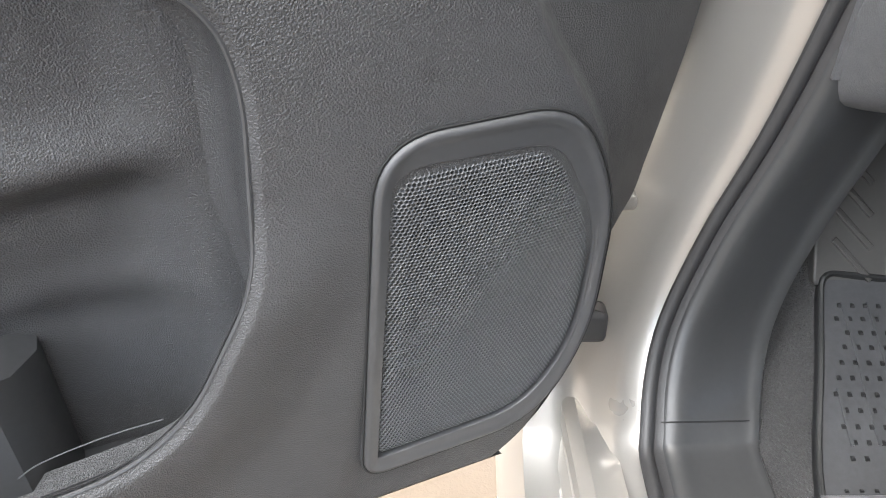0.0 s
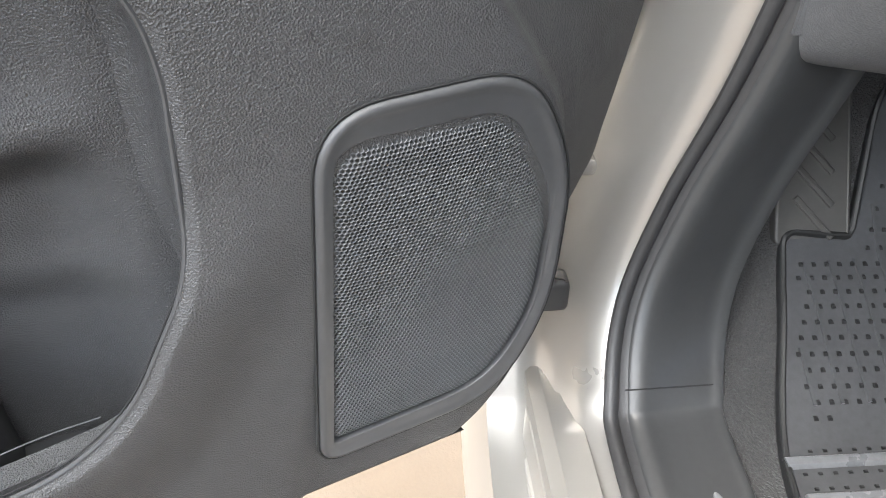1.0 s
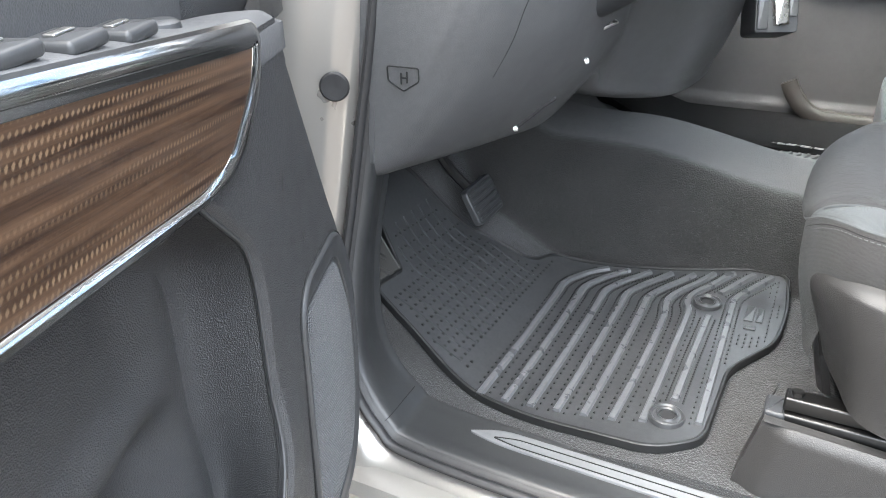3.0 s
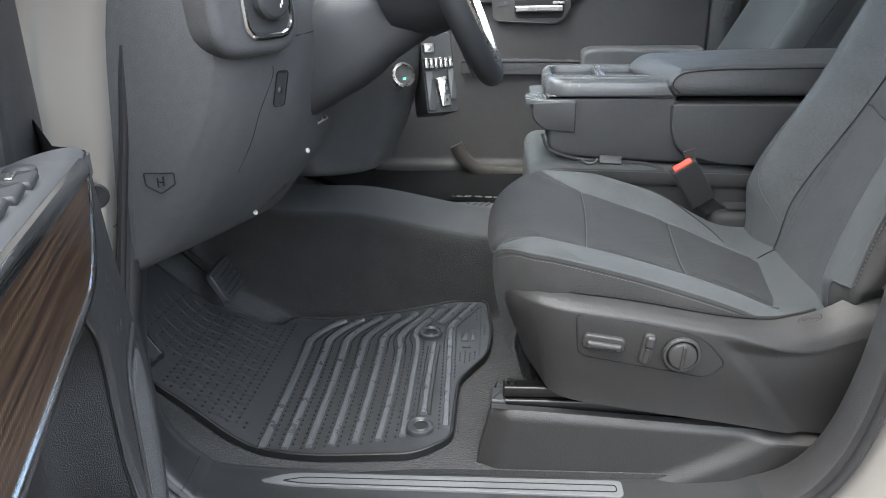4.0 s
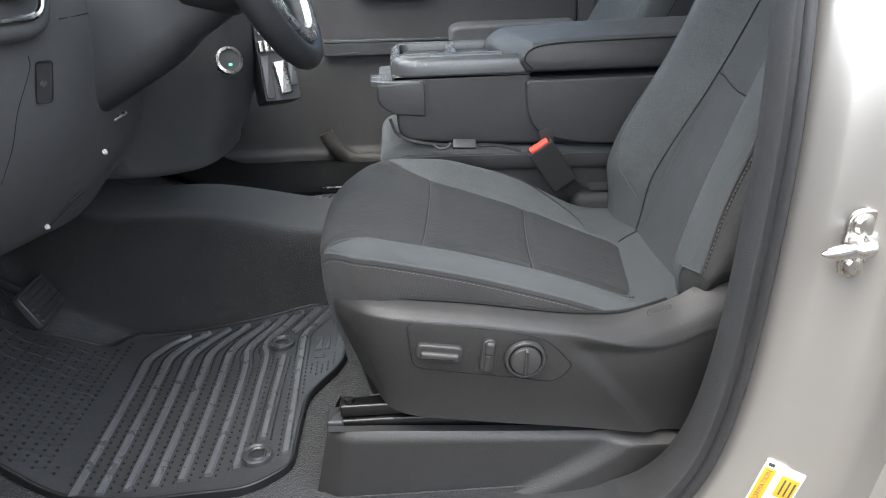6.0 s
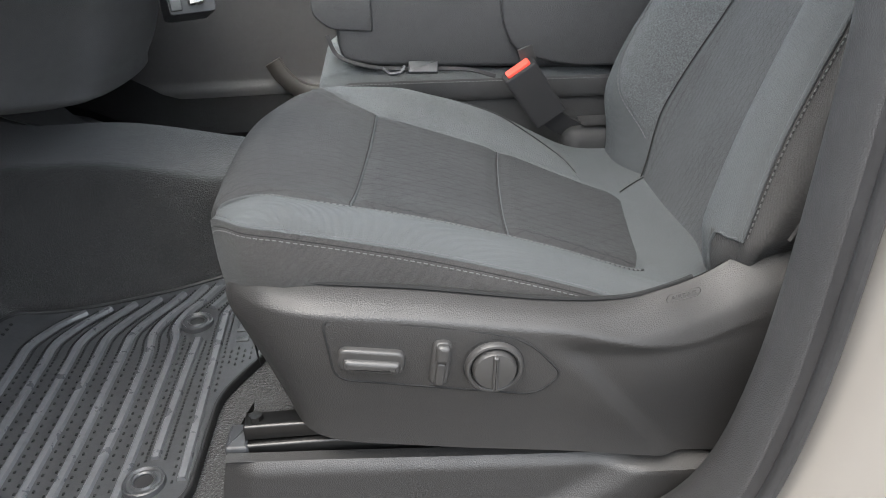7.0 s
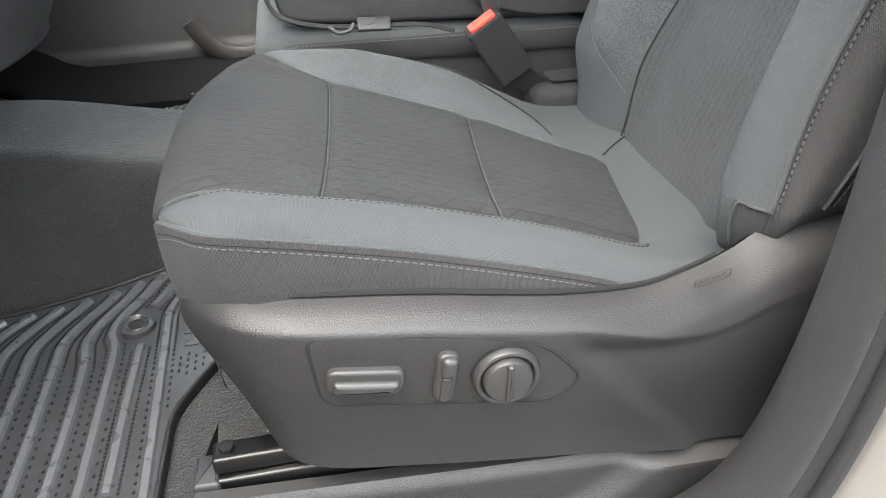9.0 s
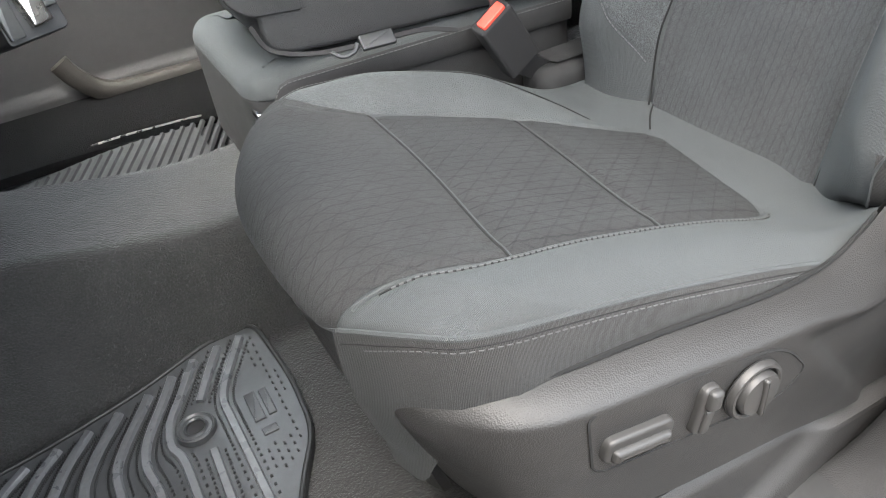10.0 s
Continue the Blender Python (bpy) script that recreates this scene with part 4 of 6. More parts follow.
UPRIGHT = lambda c: (c.z * 1.06, c.y)
part("backrest", rings([back_ring(k / 60) for k in range(61)]), CLOTH, seat, "grey cloth backrest with raised bolsters", 60, UPRIGHT)


def on_back(y, z, lift=0.001):
    return Vector((back_front(y, z) - lift, y, z + lift * 0.35))


BACK_OUT = curve_table([(0.80, 0.600), (0.87, 0.602), (0.92, 0.602), (1.0, 0.600), (1.15, 0.605), (1.5, 0.61)])
BACK_IN = curve_table([(0.85, 0.845), (0.92, 0.855), (1.0, 0.852), (1.2, 0.835), (1.5, 0.825)])


def back_insert(z0, z1):
    def f(u, v):
        z = z0 + (z1 - z0) * u
        lo, hi = lerps(BACK_OUT, z)[0], lerps(BACK_IN, z)[0]
        y = lo + (hi - lo) * v
        rim = min((z - z0), (z1 - z), (y - lo), (hi - y))
        return on_back(y, z - 0.012 * math.sin(math.pi * v), 0.0008 + 0.004 * smoothstep(0, 0.012, rim))
    return f


part("lower_back_insert", sheet(back_insert(0.805, 1.128), 30, 26), BACKD, seat, "dark diamond-quilted back insert", 60, UPRIGHT)
part("upper_back_insert", sheet(back_insert(1.131, 1.31), 22, 26), BACKD, seat, "dark diamond-quilted back insert", 60, UPRIGHT)
part("top_back_insert", sheet(back_insert(1.313, 1.49), 20, 26), CLOTH, seat, "", 60, UPRIGHT)
for z0 in (1.1295, 1.3115):
    part("cross_seam", tube([on_back(lerps(BACK_OUT, z0)[0] + k / 20 * (lerps(BACK_IN, z0)[0] - lerps(BACK_OUT, z0)[0]), z0 - 0.012 * math.sin(math.pi * k / 20), 0.0015) for k in range(21)], 0.0012, 5), SEAM, seat)
for table, off in ((BACK_OUT, -0.004), (BACK_IN, 0.004)):
    line = [on_back(lerps(table, z)[0] + off, z, 0.0012) for z in [0.84 + 0.65 * k / 60 for k in range(61)]]
    part("back_seam", tube(line, 0.0013, 5), SEAM, seat)
IN_LINE = curve_table([(0.902, 0.862), (0.94, 0.890), (0.98, 0.916), (1.02, 0.932), (1.10, 0.943), (1.30, 0.945), (1.49, 0.935)], 4)


def back_felt(u, v):
    z = 0.904 + 0.58 * u
    lo, hi = lerps(BACK_IN, z)[0] + 0.005, lerps(IN_LINE, z)[0]
    return on_back(lo + max(0.001, hi - lo) * v, z, 0.0006 + 0.003 * math.sin(math.pi * v) ** 0.5 * min(1, u * 12))


part("back_inner_bolster", sheet(back_felt, 60, 14), FELT, seat, "mottled grey cloth bolster panel", 60, UPRIGHT)
in_line = [on_back(lerps(IN_LINE, z)[0] + 0.003, z, 0.0010) for z in [0.904 + 0.58 * k / 60 for k in range(61)]]
part("stitching", dashes(in_line, 0.0042, 0.0018, 0.0009), THREAD, seat)
# puffed outer bolster: cloth front from the insert to the side seam, dark woven side behind it
ROLL = curve_table([(0.850, 0.640, 0.552, 0.648, 0.528, 0.668, 0.516, 0.70, 0.514), (0.876, 0.606, 0.537, 0.614, 0.512, 0.652, 0.504, 0.70, 0.504), (0.893, 0.592, 0.532, 0.598, 0.500, 0.642, 0.500, 0.70, 0.502), (0.925, 0.585, 0.531, 0.592, 0.488, 0.636, 0.489, 0.70, 0.497),
                    (0.955, 0.588, 0.536, 0.594, 0.483, 0.640, 0.470, 0.71, 0.476), (1.06, 0.628, 0.555, 0.630, 0.500, 0.690, 0.473, 0.77, 0.475), (1.28, 0.722, 0.570, 0.724, 0.508, 0.79, 0.482, 0.87, 0.49), (1.50, 0.826, 0.575, 0.828, 0.512, 0.89, 0.49, 0.97, 0.50)], 6)


def roll_section(z):
    """The bolster's outline at one height: its front, from the insert to the side seam, and its side."""
    mx, my, sx, sy, tx, ty, bx, by = lerps(ROLL, z)
    e, m, q = Vector((back_front(0.604, z) + 0.002, 0.604, z)), Vector((mx, my, z)), Vector((sx, sy, z))
    q = q + Vector((0.009, 0.001, 0))
    front = spline([e, e.lerp(m, 0.5) + Vector((-0.014, -0.003, 0)), m + Vector((-0.001, -0.001, 0)), m.lerp(q, 0.6) + Vector((-0.005, -0.005, 0)), q], 6)
    n = (front[-1] - front[-2]).normalized()
    side = spline([q + n * 0.0005, q.lerp(Vector((tx, ty, z)), 0.5) + Vector((-0.006, -0.009, 0)), Vector((tx, ty, z)), Vector((bx, by, z))], 6)
    return front, side


levels = [0.850, 0.862, 0.870, 0.876, 0.883, 0.892, 0.905, 0.92, 0.935, 0.945] + [0.955 + 0.0218 * k for k in range(26)]
cap = [z for z in levels if z < 0.947]
part("outer_bolster", rings([roll_section(z)[0] for z in levels if z > 0.944], False, False), CLOTH, seat, "grey cloth outer bolster", 60, UPRIGHT)
part("bolster_toe", rings([roll_section(z)[0][:16] for z in cap], False, False), CLOTH, seat, "", 60, UPRIGHT)
part("toe_cap", rings([roll_section(z)[0][15:] for z in cap], False, False), WOVEN, seat, "dark toe cap of the bolster", 60, UPRIGHT)
part("bolster_side", rings([roll_section(z)[1] for z in levels], False, False), WOVEN, seat, "dark woven bolster side", 60, UPRIGHT)
seam_path = [roll_section(z)[0][-1] + Vector((-0.001, -0.001, 0)) for z in levels if z > 0.944]
part("side_piping", tube(spline(seam_path, 3), 0.0026, 8), CLOTH, seat)
part("side_groove", tube([roll_section(0.95 + 0.5 * k / 40)[1][1] + Vector((-0.0004, -0.0006, 0)) for k in range(41)], 0.0012, 5), SEAM, seat)
part("stitching", dashes([roll_section(0.95 + 0.5 * k / 60)[1][1] + Vector((-0.001, -0.0014, 0)) for k in range(61)], 0.0034, 0.0026, 0.0008), THREAD, seat)
part("side_seam", tube([roll_section(0.95 + 0.5 * k / 40)[1][12] + Vector((0, -0.001, 0)) for k in range(41)], 0.0026, 6), VINYL, seat)
part("stitching", dashes([roll_section(0.95 + 0.5 * k / 60)[1][13] + Vector((0, -0.0012, 0)) for k in range(61)], 0.0040, 0.0020, 0.0006), THREAD, seat)
part("stitching", dashes([roll_section(0.93 + 0.5 * k / 60)[0][2] + Vector((-0.0012, -0.0004, 0)) for k in range(61)], 0.0042, 0.0020, 0.0008), THREAD, seat)
tab = [roll_section(z)[0][15] + Vector((-0.001, -0.001, 0)) for z in (0.872, 0.885, 0.905, 0.925)] + [roll_section(0.9425)[0][16] + Vector((-0.001, -0.001, 0))] + [roll_section(0.946)[0][i] + Vector((-0.001, -0.001, 0)) for i in (17, 19, 21, 24)]
part("corner_piping", tube(spline(tab, 6), 0.0017, 6), CLOTH, seat)
# plastic side valance
VT = [(0.150, 0.62, 0.900), (0.128, 0.548, 0.925), (0.150, 0.492, 0.938), (0.195, 0.466, 0.940), (0.30, 0.460, 0.929), (0.41, 0.459, 0.910), (0.485, 0.466, 0.900), (0.530, 0.475, 0.902), (0.572, 0.485, 0.910), (0.604, 0.490, 0.924), (0.640, 0.491, 0.937), (0.72, 0.492, 0.957)]
VB = [(0.190, 0.64, 0.80), (0.165, 0.560, 0.815), (0.180, 0.510, 0.795), (0.205, 0.474, 0.772), (0.30, 0.466, 0.757), (0.41, 0.464, 0.742), (0.485, 0.464, 0.732), (0.53, 0.466, 0.725), (0.57, 0.467, 0.721), (0.60, 0.468, 0.717), (0.636, 0.469, 0.713), (0.70, 0.47, 0.705)]
vtop, vbot = spline(VT, 10), spline(VB, 10)


def valance(u, v):
    i = round(u * (len(vtop) - 1))
    a, b = vtop[i], vbot[i]
    p = a.lerp(b, v)
    ridge = min(v / (0.09 + 0.15 * smoothstep(0.42, 0.56, p.x)), 1)
    bulge = (0.025 + 0.014 * smoothstep(0.42, 0.56, p.x)) * (ridge * 0.86 + 0.14 * math.sin(min(v / 0.2, 1) * math.pi / 2)) * (1 - 0.5 * smoothstep(0.3, 1.0, v))
    x, z = p.x, p.z
    step = smoothstep(-0.008, 0.010, (x - 0.405) * 0.80 - (0.905 - z) * 0.62) * smoothstep(0.12, 0.28, v)
    nose = smoothstep(0.35, 0.1, u)
    lip = (0.010 - 0.006 * smoothstep(0.45, 0.55, x)) * smoothstep(0.04, 0.0, v)
    return (x - 0.020 * nose * math.sin(min(v / 0.3, 1) * math.pi / 2), p.y - bulge * (1 - 0.4 * nose) + 0.009 * step + lip, z)


part("side_valance", sheet(valance, len(vtop) - 1, 60), VAL, seat, "grained black plastic seat side", 50)
part("valance_gap", tube([q + Vector((0, 0.0065, 0.0012)) for q in vtop[14:78]], 0.0022, 6), SEAM, seat)
part("valance_inside", rings([[q + Vector((0, 0.008, -0.002)), q + Vector((0.0, 0.014, -0.05))] for q in vtop], False, False), VAL, seat)


SKIN = np.array([valance(i / 110, j / 60) for i in range(111) for j in range(2, 55)])


def side_face(x, z, out=0.0):
    """A place on the valance's face at (x, z), out metres proud of it."""
    d = (SKIN[:, 0] - x) ** 2 + (SKIN[:, 2] - z) ** 2
    near = SKIN[np.argsort(d)[:24]]
    fit = np.linalg.lstsq(np.stack([near[:, 0] - x, near[:, 2] - z, np.ones(len(near))], 1), near[:, 1], rcond=None)[0]
    return Vector((x, float(fit[2]) - out, z))


def on_side(outline, d0, d1, r=0.002):
    V, F = slab(outline, d0, d1, r)
    return [side_face(q.x, q.y, q.z) for q in V], F


PANEL = rounded([(0.2165, 0.9190, 0.010), (0.310, 0.9075, 0.03), (0.394, 0.889, 0.03), (0.4265, 0.847, 0.010), (0.404, 0.8235, 0.020), (0.222, 0.8548, 0.014)], 0.01, 6)
part("switch_panel", on_side(PANEL, -0.004, 0.0014, 0.0006), VAL, seat)
part("panel_gap", tube([side_face(p.x, p.y, 0.0010) for p in inset(PANEL, -0.0004)], 0.0014, 5, True), SEAM, seat)


def tilted(x, z, w, h, a, r):
    c, s = math.cos(radians(a)), math.sin(radians(a))
    return [Vector((x + p.x * c - p.y * s, z + p.x * s + p.y * c)) for p in rounded([(-w / 2, -h / 2), (w / 2, -h / 2), (w / 2, h / 2), (-w / 2, h / 2)], r, 5)]


slide = part("slide_switch", join(on_side(tilted(0.2557, 0.8768, 0.059, 0.024, -7.5, 0.009), 0, 0.0070, 0.0030), on_side(tilted(0.2557, 0.8735, 0.050, 0.0125, -7.5, 0.004), 0.0060, 0.0120, 0.0045)), SWITCH, seat, "dark grey seat slide switch")
rec = part("recline_switch", join(on_side(tilted(0.3165, 0.8697, 0.0175, 0.049, -8, 0.0085), 0, 0.0070, 0.0035), on_side(tilted(0.3188, 0.8835, 0.0125, 0.019, -8, 0.005), 0.0060, 0.0125, 0.004), on_side(tilted(0.3155, 0.8605, 0.0085, 0.026, -8, 0.004), 0.0060, 0.0095, 0.002)), SWITCH, seat, "dark grey recline switch")
KM = Matrix(((1, 0, 0, 0.3640), (0, 0, -1, side_face(0.364, 0.8628, 0.0022).y), (0, 1, 0, 0.8628), (0, 0, 0, 1)))
knob = part("lumbar_knob", lathe([(0.0, 0.0), (0.0198, 0.0), (0.0197, 0.0075), (0.0182, 0.0100), (0.0120, 0.0112), (0.0, 0.0116)], KM, 40), SWITCH, seat, "round dark grey lumbar knob")
part("knob_bezel", lathe([(0.0212, 0.0), (0.0217, 0.0052), (0.0230, 0.0064), (0.0250, 0.0060), (0.0264, 0.0040), (0.0268, 0.0)], KM, 40), SWITCH, knob)
part("knob_gap", lathe([(0.0, 0.0), (0.0276, 0.0), (0.0276, 0.0007), (0.0, 0.0007)], KM, 40), SEAM, knob)
part("knob_grip", slab(rounded([(-0.0026, -0.0180), (0.0026, -0.0180), (0.0026, 0.0180), (-0.0026, 0.0180)], 0.0022, 4), 0.008, 0.0142, 0.002, KM @ pose(0, 0, 0, 0, 0, -3)), SWITCH, knob)
# moulded word on the hinge cover
badge = rounded([(0.523, 0.904), (0.553, 0.911), (0.553, 0.920), (0.523, 0.913)], 0.005, 4)
part("badge_rim", tube([Vector((p.x, 0.4510, p.y)) for p in badge], 0.0005, 4, True), VAL, seat)
words = bpy.data.curves.new("badge_word", "FONT")
words.body, words.size, words.extrude, words.align_x, words.align_y = "AIRBAG", 0.0068, 0.0001, "CENTER", "CENTER"
text = new("badge_text", words)
text.matrix_basis = Matrix.Translation((0.538, 0.4505, 0.912)) @ pose(0, 0, 0, 90, -13, 0)
text.data.materials.append(VAL)
text.parent = seat

# rail and its cover on the floor
rail = thing("seat_rail", "black steel seat slide rail on the floor", "seat rail")
part("lower_rail", box(0.105, 0.483, 0.725, 0.62, 0.515, 0.748, 0.003), RAILM, rail)
part("upper_rail", box(0.118, 0.488, 0.750, 0.62, 0.512, 0.768, 0.003), RAILM, rail)
part("end_cap", box(0.098, 0.480, 0.722, 0.122, 0.518, 0.749, 0.004), SHROUD, rail, "black plastic end cap")
part("inner_rail", box(0.21, 0.86, 0.70, 0.62, 0.90, 0.762, 0.003), RAILM, rail)
part("rail_foot", box(0.14, 0.485, 0.63, 0.20, 0.515, 0.727, 0.003), RAILM, rail)
part("rail_bolt", lathe([(0, 0), (0.007, 0), (0.007, 0.006), (0, 0.006)], pose(0.131, 0.50, 0.767), 6), RAILM, rail)
cover = thing("rail_cover", "black plastic cover along the foot of the seat", "seat trim")
CT = [(0.101, 0.744), (0.20, 0.738), (0.35, 0.727), (0.50, 0.717), (0.62, 0.711), (0.72, 0.706)]


def cover_skin(u, v):
    x = 0.101 + 0.62 * u
    zt = lerps(CT, x)[0]
    proud = 0.013 * smoothstep(-0.022, 0.022, x - 0.505 + 0.17 * v ** 1.4) * smoothstep(0.0, 0.12, v)
    f = 0.03 * smoothstep(0.05, 0.0, u)
    z = zt + (0.612 - zt) * v
    return (x - 0.030 * v * (1 - u) ** 3, 0.466 - 0.008 * math.sin(min(1, v * 9) * math.pi / 2) + f * 0.5 - proud, z)


part("cover_side", sheet(cover_skin, 60, 30), VAL, cover)
part("cover_top", rings([[Vector((x, 0.466, lerps(CT, x)[0])), Vector((x, 0.478, lerps(CT, x)[0] + 0.001)), Vector((x, 0.482, lerps(CT, x)[0] - 0.05))] for x in [0.101 + 0.62 * k / 20 for k in range(21)]], False, False), VAL, cover)
part("cover_front", sheet(lambda u, v: (0.101 - 0.030 * v + 0.01 * u * u, 0.473 + 0.11 * u, 0.744 - 0.02 * u + (0.612 - 0.744) * v), 8, 8), VAL, cover)

# ---- floor mat ----
fmat = thing("floor_mat", "black rubber driver's floor mat with raised ribs and dimples", "floor mat")
MAT = rounded([(-0.484, 0.560, 0.012), (-0.40, 0.538, 0.05), (-0.30, 0.507, 0.08), (-0.20, 0.487, 0.08), (-0.02, 0.478, 0.03), (0.034, 0.520, 0.02), (0.038, 0.690, 0.03), (0.060, 0.735, 0.05), (0.092, 0.79, 0.03), (0.100, 0.90, 0.06), (0.088, 1.005, 0.03), (0.03, 1.000, 0.05),
               (-0.06, 0.975, 0.05), (-0.20, 0.962, 0.05), (-0.325, 0.952, 0.03), (-0.345, 0.885, 0.03), (-0.40, 0.87, 0.03), (-0.50, 0.84, 0.05), (-0.56, 0.78, 0.04), (-0.56, 0.66, 0.02), (-0.478, 0.632, 0.008)], 0.03, 5)


def mat_z(x, y):
    return floor_z(x, min(max(y, 0.56), 0.93)) + 0.012 + 0.012 * smoothstep(0.93, 1.0, y)


def mat_sheet():
    V, F, idx, step = [], [], {}, 0.0125
    for i in range(56):
        for j in range(46):
            c = Vector((-0.56 + step * i, 0.46 + step * j))
            d = dist_poly(c, MAT)
            if d < step * 0.9:
                if d > -step * 0.45:
                    near = min(MATD, key=lambda q: (q - c).length_squared)
                    c = near
                idx[i, j] = len(V)
                V.append(Vector((c.x, c.y, mat_z(c.x, c.y))))
    for (i, j), k in idx.items():
        quad = [idx.get((i + a, j + b)) for a, b in ((0, 0), (1, 0), (1, 1), (0, 1))]
        if None not in quad:
            F.append(tuple(quad))
    n = len(V)
    V += [q - Vector((0, 0, 0.008)) for q in V]
    return V, F


MATD = []
for a, b in zip(MAT, MAT[1:] + MAT[:1]):
    for k in range(6):
        MATD.append(a.lerp(b, k / 6))
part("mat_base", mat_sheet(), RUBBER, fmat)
part("raised_rim", sweep([(p.x, p.y, mat_z(p.x, p.y)) for p in inset(MAT, -0.001)], [(-0.003, -0.010), (-0.003, 0.002), (-0.0015, 0.0035), (0.0015, 0.0035), (0.003, 0.002), (0.003, -0.010)], (0, 0, 1), True), SHADED_RUBBER, fmat)
# ribs, bent at their far ends; the light they catch is in their colour
RIBS = []
for k in range(10):
    x0 = -0.278 + 0.0385 * k
    w = 0.0385 * (4 - k)
    pts = [(x0, 0.500 + 0.003 * k), (x0 + 0.003, 0.66), (-0.121 - w, 0.815), (-0.1215 - w, 0.866), (-0.110 - w, 0.897), (-0.089 - w, 0.930), (-0.062 - w, 0.963 - 0.003 * (4 - k))]
    if k == 5:
        pts = [(x0, 0.515), (x0 + 0.005, 0.66), (-0.081, 0.799), (-0.088, 0.855), (-0.081, 0.890), (-0.060, 0.928), (-0.029, 0.972)]
    elif k == 6:
        pts = [(-0.046, 0.525), (-0.046, 0.70), (-0.047, 0.828), (-0.0555, 0.865), (-0.050, 0.901), (-0.033, 0.931), (-0.009, 0.966), (0.003, 0.980)]
    elif k == 7:
        pts = [(-0.016, 0.585), (-0.016, 0.70), (-0.014, 0.830)]
    elif k == 8:
        pts = [(0.024, 0.545), (0.021, 0.68), (0.018, 0.81), (0.0165, 0.868), (0.0175, 0.900), (0.033, 0.937), (0.066, 0.985)]
    elif k == 9:
        pts = [(-0.009, 0.914), (0.010, 0.948), (0.036, 0.984)]
    line = spline([(p[0], p[1], 0) for p in pts], 7)
    line = [Vector((q.x, q.y, mat_z(q.x, q.y) + 0.001)) for q in line]
    RIBS.append(line)
    part("rib", sweep(line, [(-0.0062, -0.003), (-0.0046, 0.0036), (-0.0038, 0.0044), (0.0038, 0.0044), (0.0046, 0.0036), (0.0062, -0.003)], (0, 0, 1)), LIT_RIB, fmat)
GROM = [(-0.018, 0.545), (-0.024, 0.873)]
for gx, gy in GROM:
    g = part("grommet", lathe([(0.0110, 0.0), (0.0112, 0.005), (0.0132, 0.0065), (0.0150, 0.004), (0.019, 0.0035), (0.0215, 0.006), (0.0235, 0.005), (0.0245, -0.002), (0.0110, -0.002)], pose(gx, gy, mat_z(gx, gy) + 0.002), 28), RUBBER, fmat, "round black mat grommet")
    part("grommet_hole", lathe([(0, 0), (0.0111, 0), (0.0111, 0.001), (0, 0.001)], pose(gx, gy, mat_z(gx, gy) + 0.0035), 20), BLACK, g)
nv, nf = [], []


def nub(x, y, a, b, h):
    k, z = len(nv), mat_z(x, y) - 0.0005
    nv.extend([Vector((x - a, y - b, z)), Vector((x + a, y - b, z)), Vector((x + a, y + b, z)), Vector((x - a, y + b, z)), Vector((x - a * 0.5, y - b * 0.6, z + h)), Vector((x + a * 0.5, y - b * 0.6, z + h)), Vector((x + a * 0.5, y + b * 0.6, z + h)), Vector((x - a * 0.5, y + b * 0.6, z + h))])
    nf.extend([(k, k + 1, k + 5, k + 4), (k + 1, k + 2, k + 6, k + 5), (k + 2, k + 3, k + 7, k + 6), (k + 3, k, k + 4, k + 7), (k + 4, k + 5, k + 6, k + 7)])


for i in range(15):
    for j in range(34):
        x, y = -0.515 + 0.0140 * i + 0.0005 * j, 0.545 + 0.0136 * j + 0.0068 * (i % 2)
        if x < -0.318 and dist_poly(Vector((x, y)), MAT) < -0.014:
            nub(x, y, 0.0028, 0.0022, 0.0028)
for j in range(16):
    y = 0.5484 + 0.0272 * j
    xs = [x for x in [-0.52 + 0.01 * i for i in range(20)] if dist_poly(Vector((x, y)), MAT) < -0.014]
    if len(xs) > 3:
        part("fine_rib", sweep([Vector((x, y, mat_z(x, y))) for x in xs], [(-0.0024, -0.002), (-0.0015, 0.0022), (0.0015, 0.0022), (0.0024, -0.002)], (0, 0, 1)), RUBBER, fmat)
for k, line in enumerate(RIBS):
    n = int(sum((q - p).length for p, q in zip(line, line[1:])) / 0.0068)
    for i in range(n):
        t = i / n * (len(line) - 1)
        p, q = line[int(t)], line[min(int(t) + 1, len(line) - 1)]
        c, d = p.lerp(q, t % 1), (q - p).normalized()
        for off in (-0.0115, 0.0115):
            x, y = c.x + off * d.y, c.y - off * d.x
            if dist_poly(Vector((x, y)), MAT) < -0.010 and all((Vector((x, y)) - Vector(g)).length > 0.028 for g in GROM):
                nub(x, y, 0.0017, 0.0022, 0.0024)
for i in range(8):
    for j in range(20):
        x, y = 0.030 + 0.0095 * i, 0.76 + 0.0125 * j + 0.006 * (i % 2)
        if dist_poly(Vector((x, y)), MAT) < -0.010 and not (0.035 < x < 0.075 and 0.80 < y < 0.93) and (x > 0.036 + 0.45 * max(0, y - 0.89)):
            nub(x, y, 0.0014, 0.0026, 0.0026)
# the dimples' dark shading is in their colour, not cast
tagged(part("dimple_field", (nv, nf), SHADED_RUBBER, fmat, "small raised rubber dimples"), "", "", "", "stuff")
# the maker's raised mark, as plain bars
for k, (bx, by, bw, bh) in enumerate(((0.046, 0.865, 0.014, 0.05), (0.062, 0.865, 0.010, 0.046), (0.051, 0.82, 0.018, 0.012))):
    part("raised_mark", box(bx - bw / 2, by - bh / 2, mat_z(bx, by) - 0.001, bx + bw / 2, by + bh / 2, mat_z(bx, by) + 0.0022, 0.001), RUBBER, fmat)

